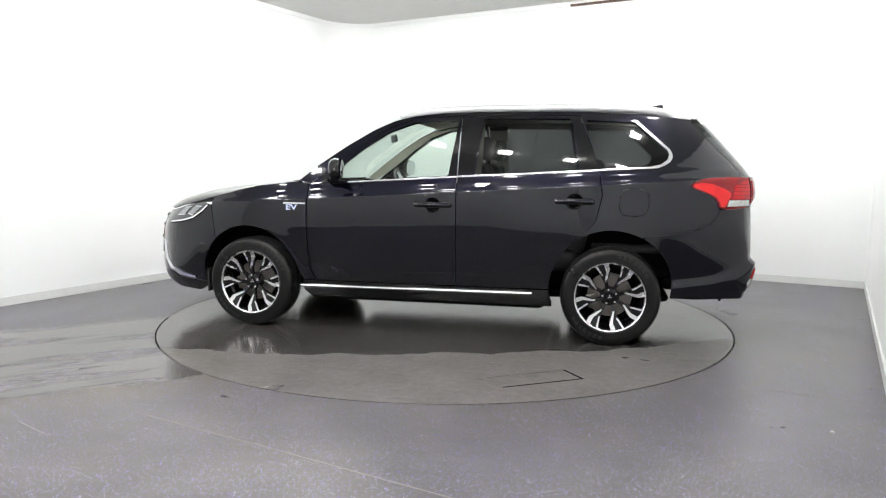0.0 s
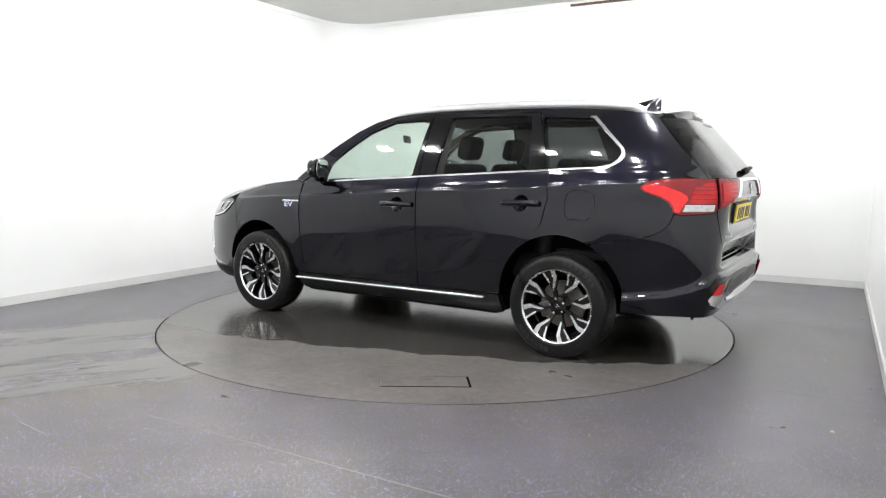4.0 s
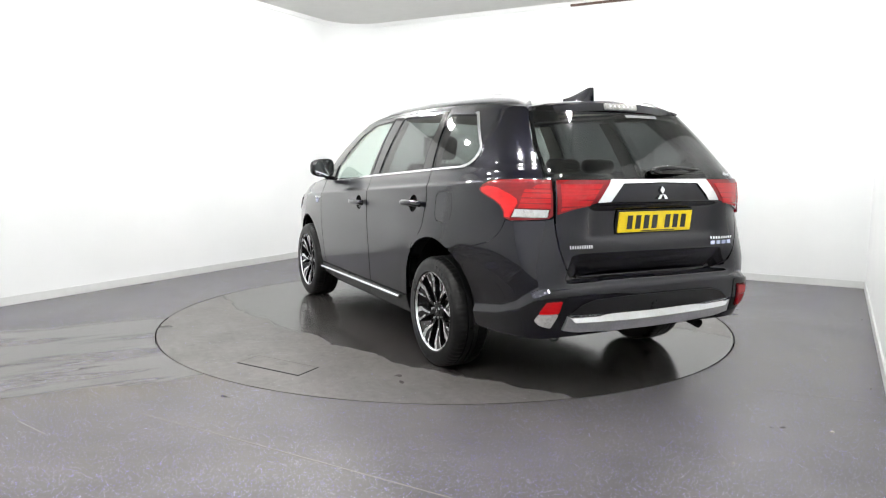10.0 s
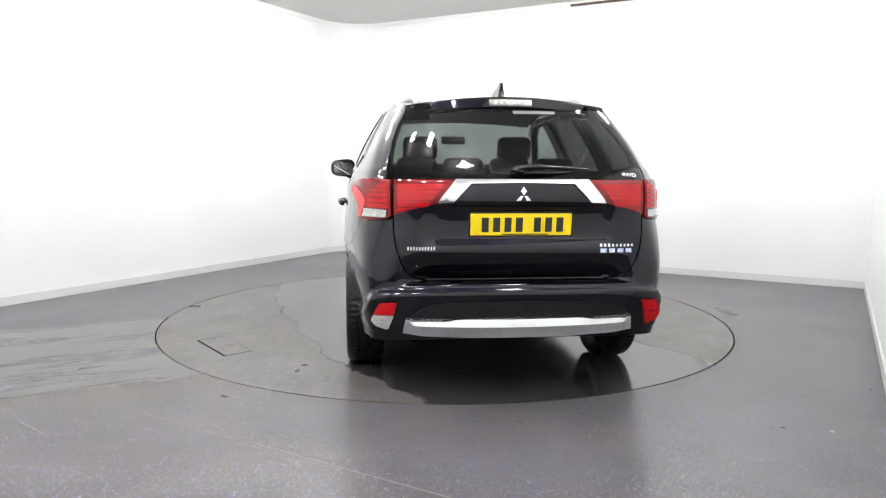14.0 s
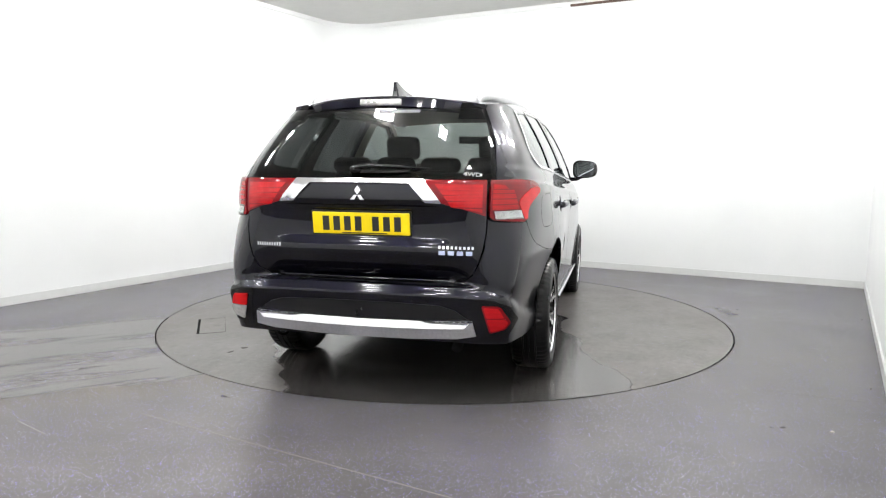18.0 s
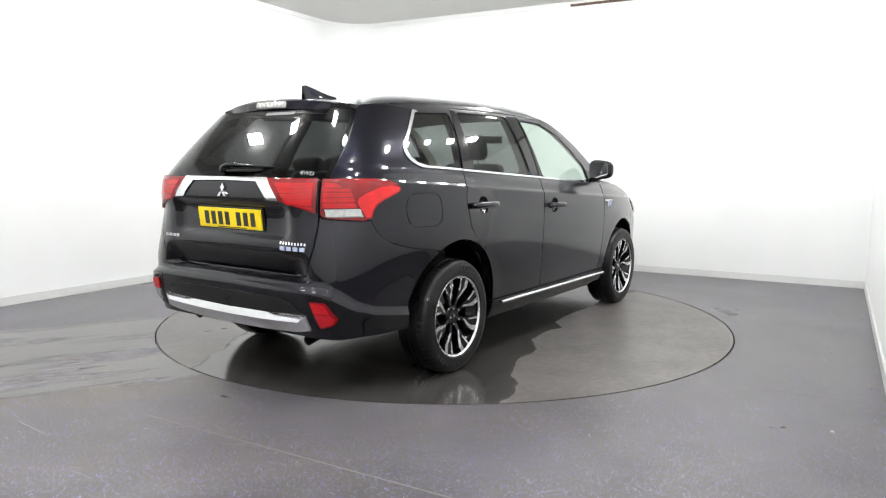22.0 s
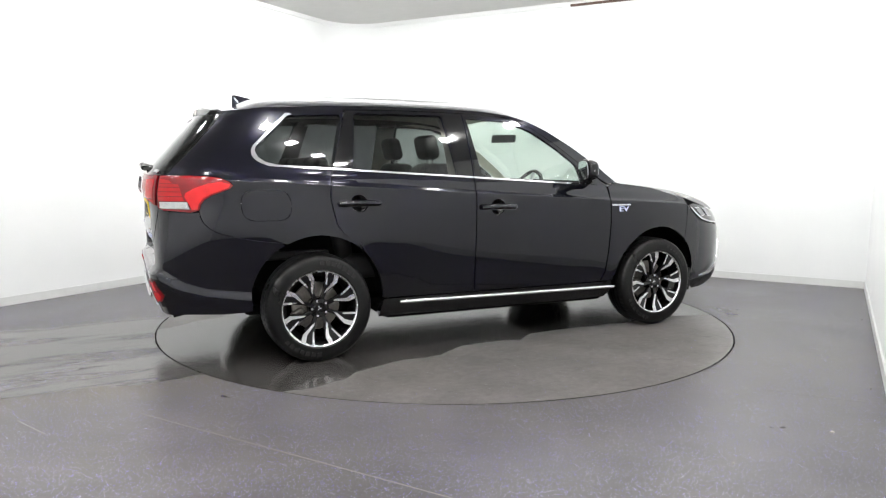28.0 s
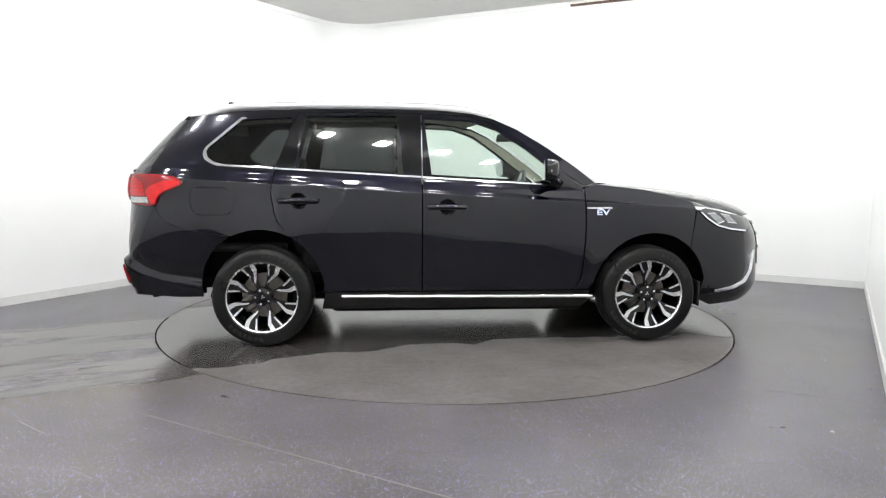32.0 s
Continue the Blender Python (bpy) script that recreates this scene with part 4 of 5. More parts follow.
        for z0, z1 in ((1.034, 1.057), (1.0615, 1.083), (1.0875, 1.109), (1.1135, 1.138)):
            w0, w1 = [0.372 + (1.15 - z) * 0.8 for z in (z0, z1)]
            panel("lamp_cell", side(Y((0.618, z0 - 0.006), (w0 + 0.012, z0), (w1 + 0.012, z1), (0.618, z1))), RED_BRIGHT, l2, gap=0.0, off=0.0145, lip=0.004)
        panel("lamp_cell", side(Y((0.618, 1.003), (0.56, 1.02), (0.49, 1.03), (0.618, 1.022))), RED_BRIGHT, l2, gap=0.0, off=0.0145, lip=0.004, step=0.02)
        panel("gate_chrome", side(Y((0.336, 1.159), (0.428, 1.05), (0.348, 1.053), (0.262, 1.14), (0.0, 1.144), (0.0, 1.159))), CHROME, gate, "bright chrome lamp-to-lamp bar", gap=0.0, off=0.014, lip=0.018)
        outer = Y((0.652, 1.157), (0.7, 1.158)) + X(*lamp_top) + X(*lamp_low) + Y((0.7, 0.96), (0.668, 0.966), (0.652, 0.982))
        tl = panel("tail_lamp", side(outer), RED, car, "red wrap-around tail lamp with clear lower lens", gap=0.0, off=0.01, lip=0.02, step=0.03)
        # light guide bent like a boomerang round the front edge
        guide = X((-1.85, 1.114), (-1.9, 1.126), (-1.97, 1.118), (-2.05, 1.086), (-2.088, 1.062), (-2.094, 1.04), (-2.08, 1.014), (-2.058, 0.963), (-2.03, 0.966), (-2.022, 0.998), (-2.0, 1.03), (-1.955, 1.056), (-1.9, 1.076), (-1.856, 1.094))
        panel("light_guide", side(guide), RED_GUIDE, tl, "bright red bent light guide", gap=0.0, off=0.014, lip=0.005, step=0.02)
        front = lambda z: float(np.interp(z, [0.97, 1.014, 1.03, 1.06, 1.1, 1.15], [-2.075, -2.096, -2.104, -2.11, -2.12, -2.14]))
        for z0, z1 in ((1.018, 1.04), (1.0445, 1.066), (1.0705, 1.092), (1.0965, 1.112)):
            panel("lamp_cell", side(Y((0.662, z0), (0.662, z1)) + X((front(z1), z1), (front(z0), z0))), RED_BRIGHT, tl, gap=0.0, off=0.0135, lip=0.004, step=0.02)
        panel("lamp_cell", side(Y((0.662, 1.1165), (0.662, 1.14)) + X((-2.17, 1.135), (-2.152, 1.1165))), RED_BRIGHT, tl, gap=0.0, off=0.0135, lip=0.004, step=0.02)
        panel("lens_border", side(Y((0.662, 1.014), (0.672, 0.966)) + X((-2.064, 0.963), (-2.082, 1.014))), RED_DARK, tl, gap=0.0, off=0.0125, lip=0.002, step=0.02)
        panel("reverse_lens", side(Y((0.668, 1.01), (0.678, 0.97)) + X((-2.07, 0.967), (-2.086, 1.01))), LAMP_CLEAR, tl, "clear ribbed reversing lens", gap=0.0, off=0.0145, lip=0.004, step=0.02)
        for k in range(7):
            q = 0.975 + 0.0052 * k
            panel("lens_rib", side(Y((0.672, q), (0.672, q + 0.002)) + X((-2.08, q + 0.002), (-2.08, q))), SATIN, tl, gap=0.0, off=0.0158, lip=0.002, step=0.03)
    panel("badge_field", Y((0.255, 1.136), (0.335, 1.056), (-0.335, 1.056), (-0.255, 1.136)), PAINT, gate, gap=0.0, off=0.006, lip=0.008)
    # emblem of three rhombi
    for pts in ([(0, 1.128), (0.017, 1.105), (0, 1.082), (-0.017, 1.105)], [(0, 1.082), (0.018, 1.082), (0.038, 1.06), (0.014, 1.06)], [(0, 1.082), (-0.014, 1.06), (-0.038, 1.06), (-0.018, 1.082)]):
        panel("emblem", Y(*pts), CHROME, gate, "bright three-piece emblem", gap=0.001, off=0.016, lip=0.01, step=0.02)
    bars("badge", gate, CHROME, sy(0.578, 0.82), sy(0.435, 0.82), 0.811, 0.828, 10, "small bright lettering bars", gap=0.5)
    bars("badge", gate, CHROME, sy(-0.405, 0.83), sy(-0.59, 0.83), 0.823, 0.837, 9, "small bright lettering bars", gap=0.42)
    bars("badge", gate, BLUE_CHROME, sy(-0.405, 0.8), sy(-0.585, 0.8), 0.793, 0.814, 4, "blue-edged bright lettering bars", gap=0.3)
    panel("glass_label", Y((-0.005, 1.522), (-0.005, 1.505), (-0.235, 1.505), (-0.235, 1.522)), LABEL, gate, "pale label on the rear glass", gap=0.0, off=0.001, lip=0.0, step=0.03)
    plate(gate)
    wiper(gate)
    spoiler(car)
    cap = [(sy(0.44, 1.48), 1.48), (sx(-1.68, 1.48), 1.48), (sx(-1.68, 1.57), 1.572), (sy(0.44, 1.57), 1.572)]
    both("pillar_cap", cap, SHELL, car, gap=0.0, lip=0.0, off=-0.012, step=0.03)
    # rear bumper
    low_rear = X(*arch(-1.335, 118, 176)) + X((-1.732, 0.34), (-1.9, 0.335), (-2.1, 0.345))
    rb = Y((0.3, 0.642), (0.462, 0.645), (0.534, 0.656), (0.582, 0.692), (0.613, 0.753), (0.633, 0.818), (0.645, 0.9), (0.647, 0.972), (0.66, 0.962), (0.7, 0.956)) + X((-2.066, 0.947), (-2.029, 0.951)) + X(*[(x - 0.001, z - 0.001) for x, z in seam[1:]]) + low_rear + Y((0.3, 0.345))
    rb = rb + [(-s, z) for s, z in rb[::-1]]
    bump = panel("rear_bumper", rb, PAINT, car, lip=LIP, step=0.014, gap=0.001)
    insert = Y((0.56, 0.478), (0.5, 0.52), (0.42, 0.542), (0.2, 0.548))
    lowline = Y((0.57, 0.478), (0.3, 0.463), (0.0, 0.459))
    panel("bumper_insert", insert + [(-s, z) for s, z in insert[::-1]] + [(-s, z) for s, z in lowline[:-1]] + lowline[::-1], SATIN_BLACK, bump, gap=0.0, off=0.006, lip=0.008, step=0.03)
    d_top, d_low = Y((0.585, 0.468), (0.3, 0.454), (0.0, 0.45)), Y((0.6, 0.392), (0.5, 0.372), (0.25, 0.357), (0.0, 0.354))
    dif = d_top + [(-s, z) for s, z in d_top[-2::-1]] + [(-s, z) for s, z in d_low[:-1]] + d_low[::-1]
    sv = panel("diffuser_trim", dif, SATIN, bump, "satin silver lower bumper trim", gap=0.0, off=0.012, lip=0.02, step=0.03)
    mid = Y((0.545, 0.428), (0.4, 0.42), (0.2, 0.414), (0.0, 0.412))

    def ledge(a, z):
        P = body(a, z)
        P[:, 0] -= 0.6 * np.clip(0.456 - z, 0, 1)
        return P
    panel("diffuser_blade", d_top + [(-s, z) for s, z in d_top[-2::-1]] + [(-s, z) for s, z in mid[:-1]] + mid[::-1], CHROME, sv, "bright upper blade", gap=0.0, off=0.015, lip=0.012, step=0.02, surf=ledge)
    for sg in (1, -1):
        side = (lambda q: q) if sg > 0 else mirrored
        fog = [(0.63, 0.552), (0.722, 0.55), (0.765, 0.468), (0.745, 0.435), (0.67, 0.411)]
        sur = rounded(Y((0.595, 0.585), (0.74, 0.585), (0.795, 0.47), (0.765, 0.4), (0.63, 0.385)), 0.02)
        panel("fog_surround", side(sur), GLOSS_BLACK, bump, gap=0.0, off=0.004, lip=0.008, step=0.02)
        if sg > 0:
            panel("rear_fog_lamp", side(rounded(Y((0.63, 0.552), (0.715, 0.548), (0.745, 0.49), (0.645, 0.488)), 0.01)), RED_BRIGHT, bump, "red upper bumper reflector", gap=0.0, off=0.012, lip=0.012, step=0.02)
            panel("reverse_lamp", side(rounded(Y((0.646, 0.484), (0.747, 0.486), (0.757, 0.455), (0.735, 0.428), (0.675, 0.411)), 0.01)), LAMP_CLEAR, bump, "clear lower bumper lamp", gap=0.0, off=0.012, lip=0.012, step=0.02)
        else:
            fl = panel("rear_fog_lamp", side(rounded(Y(*fog), 0.016)), RED, bump, "red bumper fog lamp", gap=0.0, off=0.012, lip=0.012, step=0.02)
            for cell in ([(0.642, 0.545), (0.712, 0.543), (0.738, 0.494), (0.655, 0.492)], [(0.657, 0.486), (0.742, 0.488), (0.754, 0.466), (0.738, 0.44), (0.678, 0.421)]):
                panel("lamp_cell", side(rounded(Y(*cell), 0.01)), RED_BRIGHT, fl, gap=0.0, off=0.0145, lip=0.004, step=0.02)
    # sills
    sill = X((-0.915, 0.372), (-0.94, 0.25), (0.86, 0.25), (0.91, 0.3), (0.91, 0.372))
    sl = both("sill", sill, GLOSS_BLACK, car, lip=0.05, off=0.002)
    for k, sg in enumerate((1, -1)):
        pts = [(-0.8, 0.343), (-0.76, 0.343), (-0.4, 0.34), (0.0, 0.337), (0.4, 0.334), (0.8, 0.331), (0.9, 0.33), (0.94, 0.33)]
        line = [Vector(body(sg * sx(x, z), z)[0]) + Vector((0, sg * 0.008, 0)) for x, z in pts]
        tube("sill_strip", smooth_line(line, 3), [0.003] + [0.0125] * (len(line) * 3 - 4) + [0.003], CHROME, sl[k], "bright chrome sill strip", sides=12)
    # inner dark shell and floor
    shell_l = X(*arch(-1.335, 90, -12, 0.475)) + X(*arch(1.335, 192, 90, 0.465)) + X((1.335, 0.98), (0.9, 1.06), (-0.26, 1.12), (-1.25, 1.17), (-1.335, 1.165))
    both("inner_shell", shell_l, SHELL, car, lip=0.0, off=-0.03, step=0.08)
    part("inner_shell", box_bm((-2.08, -0.74, 0.42), (-1.82, 0.74, 1.1), 0.05), SHELL, car)
    part("floor_pan", box_bm((-1.75, -0.6, 0.27), (1.8, 0.6, 0.33), 0.03), SHELL, car)
    part("floor_pan", box_bm((-0.88, -0.8, 0.22), (0.88, 0.8, 0.3), 0.03), SHELL, car)
    for hx in HUBS:
        for sg in (1, -1):
            bm = bmesh.new()
            vs = [[bm.verts.new((hx + 0.48 * math.cos(w), sg * y, HUB_Z + 0.48 * math.sin(w))) for w in [radians(2 + (174 if hx > 0 else 164) * i / 24) for i in range(25)]] for y in (0.79, 0.56)]
            for i in range(24):
                bm.faces.new((vs[0][i], vs[0][i + 1], vs[1][i + 1], vs[1][i]))
            bm.faces.new(vs[1])
            part("wheel_liner", bm, SHELL, car, smooth=40)


def smooth_line(pts, n):
    """More points along a line, rounded by splines."""
    P = [Vector(p) for p in pts]
    out = []
    for i in range(len(P) - 1):
        a, b, c, d = P[max(i - 1, 0)], P[i], P[i + 1], P[min(i + 2, len(P) - 1)]
        for k in range(n):
            t = k / n
            out.append(0.5 * ((2 * b) + (c - a) * t + (2 * a - 5 * b + 4 * c - d) * t * t + (3 * b - a - 3 * c + d) * t ** 3))
    return out + [P[-1]]


def oval(hx, hz):
    s = sx(hx, hz)
    return [(s + 0.056 * math.cos(w), hz + 0.053 * math.sin(w)) for w in [2 * math.pi * k / 28 for k in range(28)]]


def recess(door, hx, hz, sg):
    """A cupped finger recess with its pull handle."""
    s = sx(hx, hz)
    edge = oval(hx, hz) if sg > 0 else mirrored(oval(hx, hz))

    def bowl(a, z):
        P = body(a, z)
        q = ((np.abs(a) - s) / 0.056) ** 2 + ((z - hz) / 0.053) ** 2
        P[:, 1] -= sg * 0.042 * np.clip(1 - q, 0, 1)
        return P
    panel("handle_recess", edge, GLOSS_BLACK, door, gap=-0.001, lip=0.0, step=0.012, surf=bowl)
    P = [Vector(body(sg * (s + u), hz + dz)[0]) + Vector((0, sg * o, 0)) for u, o, dz in ((-0.125, 0.012, 0.0), (-0.115, 0.028, 0.001), (-0.06, 0.038, 0.003), (0.0, 0.041, 0.004), (0.06, 0.038, 0.003), (0.115, 0.028, 0.001), (0.125, 0.012, 0.0))]
    tube("door_handle", smooth_line(P, 4), 0.0155, PAINT, door, "painted pull handle", sides=10, flat=1.25)


def plate(gate):
    m = Matrix.Translation((-2.2705, 0, 0.9375)) @ Matrix.Rotation(radians(-7), 4, "Y")
    bm = box_bm((-0.006, -0.26, -0.056), (0.006, 0.26, 0.056), 0.004)
    pl = part("number_plate", bm, YELLOW, gate, "yellow rear plate with dark character bars")
    pl.matrix_basis = m
    bm = box_bm((-0.004, -0.268, -0.064), (0.012, 0.268, 0.064), 0.004)
    h = part("plate_holder", bm, TRIM_BLACK, gate)
    h.matrix_basis = m @ Matrix.Translation((0.006, 0, 0))
    y = 0.207
    for k in range(7):
        if k == 4:
            y -= 0.035
        part("plate_bar", box_bm((-0.008, y - 0.039, -0.037), (-0.0055, y - 0.004, 0.037)), INK, pl)
        y -= 0.058
    part("plate_bar", box_bm((-0.0075, -0.14, -0.051), (-0.0055, 0.1, -0.046)), INK, pl)


def wiper(gate):
    pts = [(-2.285, 0.02, 1.215), (-2.295, -0.03, 1.226), (-2.285, -0.12, 1.226), (-2.262, -0.25, 1.22), (-2.232, -0.36, 1.215)]
    wp = tube("wiper_arm", smooth_line(pts, 5), [0.02] * 5 + [0.018] * 5 + [0.013] * 5 + [0.008] * 6, GLOSS_BLACK, gate, "black rear wiper arm", sides=10, flat=0.7)
    tube("wiper_blade", [(-2.285, 0.05, 1.198), (-2.28, -0.1, 1.2), (-2.25, -0.25, 1.2), (-2.215, -0.4, 1.2)], 0.007, SEAL, wp)
    bm = bmesh.new()
    bmesh.ops.create_uvsphere(bm, u_segments=16, v_segments=10, radius=0.03, matrix=Matrix.Translation((-2.278, 0.02, 1.208)) @ Matrix.Diagonal((0.9, 1.2, 0.8, 1)))
    part("wiper_cap", bm, GLOSS_BLACK, wp, smooth=60)


def spoiler(car):
    ny = 33
    verts, faces = [], []
    for j in range(ny):
        v = -1 + 2 * j / (ny - 1)
        q = v * v
        e = abs(v) ** 5
        y = 0.55 * v
        sec = [(-1.8, 1.612 - 0.052 * q), (-1.88 + 0.03 * q, 1.608 - 0.052 * q), (-1.94 + 0.06 * q + 0.04 * e, 1.6 - 0.048 * q - 0.016 * e), (-1.953 + 0.07 * q + 0.045 * e, 1.59 - 0.045 * q - 0.016 * e),
               (-1.962 + 0.08 * q + 0.04 * e, 1.545 - 0.035 * q - 0.01 * e), (-1.956 + 0.08 * q + 0.04 * e, 1.535 - 0.03 * q - 0.01 * e), (-1.9 + 0.05 * q, 1.527 - 0.03 * q), (-1.8, 1.55 - 0.03 * q)]
        verts += [(x, y, z) for x, z in sec]
    m = 8
    for j in range(ny - 1):
        for i in range(m):
            faces.append((j * m + i, j * m + (i + 1) % m, (j + 1) * m + (i + 1) % m, (j + 1) * m + i))
    faces += [tuple(range(m)), tuple(range((ny - 1) * m, ny * m))[::-1]]
    bm = bmesh.new()
    vs = [bm.verts.new(v) for v in verts]
    for f in faces:
        bm.faces.new([vs[k] for k in f])
    sp = part("spoiler", bm, PAINT, car, "black roof spoiler over the rear window", smooth=24)
    bl = part("brake_light", box_bm((-0.012, -0.118, -0.018), (0.014, 0.118, 0.018), 0.0085, 3), LAMP_CLEAR, sp, "clear high brake light", smooth=40)
    bl.matrix_basis = Matrix.Translation((-1.955, 0, 1.567)) @ Matrix.Rotation(radians(13), 4, "Y")
    for k in range(6):
        part("brake_cell", box_bm((-0.004, -0.006, -0.006), (0.004, 0.006, 0.006), 0.002), SATIN, bl).matrix_basis = Matrix.Translation((-0.01, -0.08 + 0.032 * k, 0))
    # shark fin
    prof = [(-0.06, 0.0), (0.0, 0.016), (0.05, 0.028), (0.1, 0.042), (0.15, 0.056), (0.185, 0.064), (0.205, 0.06), (0.195, 0.02), (0.198, 0.0)]
    bm = bmesh.new()
    rows = []
    for x, h in prof:
        h *= 0.83
        w = 0.036 * math.sin(math.pi * min(0.999, 0.3 + 0.5 * max(0, x) / 0.2)) * (1 - 0.4 * h / 0.062)
        top = 0.007
        rows.append([bm.verts.new((-1.5 - x, y, 1.652 + z)) for y, z in ((-w, -0.045), (-w * 0.7, h * 0.45), (-top * min(1, h / 0.03), h * 0.97), (0, h), (top * min(1, h / 0.03), h * 0.97), (w * 0.7, h * 0.45), (w, -0.045))])
    for a, b in zip(rows, rows[1:]):
        for i in range(6):
            bm.faces.new((a[i], a[i + 1], b[i + 1], b[i]))
    part("aerial_fin", bm, PAINT, car, "black shark-fin aerial", smooth=50)


def build_mirrors(car):
    for sg in (1, -1):
        bm = bmesh.new()
        bmesh.ops.create_uvsphere(bm, u_segments=28, v_segments=18, radius=1)
        for v in bm.verts:
            x, y, z = v.co
            k = lambda t, p: math.copysign(abs(t) ** p, t)
            x, y, z = k(x, 0.75), k(y, 0.6), k(z, 0.6)
            fx = 0.068 * x if x > 0 else 0.026 * x
            v.co = (0.588 + fx, sg * (0.962 + 0.106 * y), 1.203 + 0.084 * z * (1 - 0.1 * (y + 1)))
        sh = part("mirror", bm, GLOSS_BLACK, car, "gloss black door mirror", smooth=60)
        n = 24
        bm = bmesh.new()
        ring = []
        for kx in (0.0, -0.004):
            ring.append([bm.verts.new((0.561 + kx, sg * (0.965 + 0.086 * math.copysign(abs(math.cos(w)) ** 0.6, math.cos(w))), 1.203 + 0.066 * math.copysign(abs(math.sin(w)) ** 0.6, math.sin(w)))) for w in [2 * math.pi * i / n for i in range(n)]])
        inner = [bm.verts.new((0.554, sg * (0.965 + 0.045 * math.cos(w)), 1.203 + 0.034 * math.sin(w))) for w in [2 * math.pi * i / n for i in range(n)]]
        bm.faces.new(inner)
        for i in range(n):
            bm.faces.new((ring[1][i], ring[1][(i + 1) % n], inner[(i + 1) % n], inner[i]))
            bm.faces.new((ring[0][i], ring[0][(i + 1) % n], ring[1][(i + 1) % n], ring[1][i]))
        part("mirror_glass", bm, MIRROR, sh, "silver mirror glass", smooth=40).matrix_basis = Matrix.Translation((0.557, sg * 0.965, 1.203)) @ Matrix.Rotation(radians(-5), 4, "Y") @ Matrix.Translation((-0.557, -sg * 0.965, -1.203))
        tube("mirror_arm", [(0.65, sg * 0.83, 1.118), (0.64, sg * 0.88, 1.12), (0.615, sg * 0.925, 1.145)], [0.035, 0.03, 0.03], GLOSS_BLACK, sh, sides=12, flat=0.55)
        tube("indicator", [(0.645, sg * 0.9, 1.2), (0.645, sg * 0.97, 1.2), (0.626, sg * 1.03, 1.2), (0.597, sg * 1.063, 1.2)], 0.011, LAMP_CLEAR, sh, sides=8)
        sh.matrix_basis = Matrix.Translation((0.588, sg * 0.962, 0)) @ Matrix.Rotation(radians(sg * 14), 4, "Z") @ Matrix.Translation((-0.588, -sg * 0.962, 0))


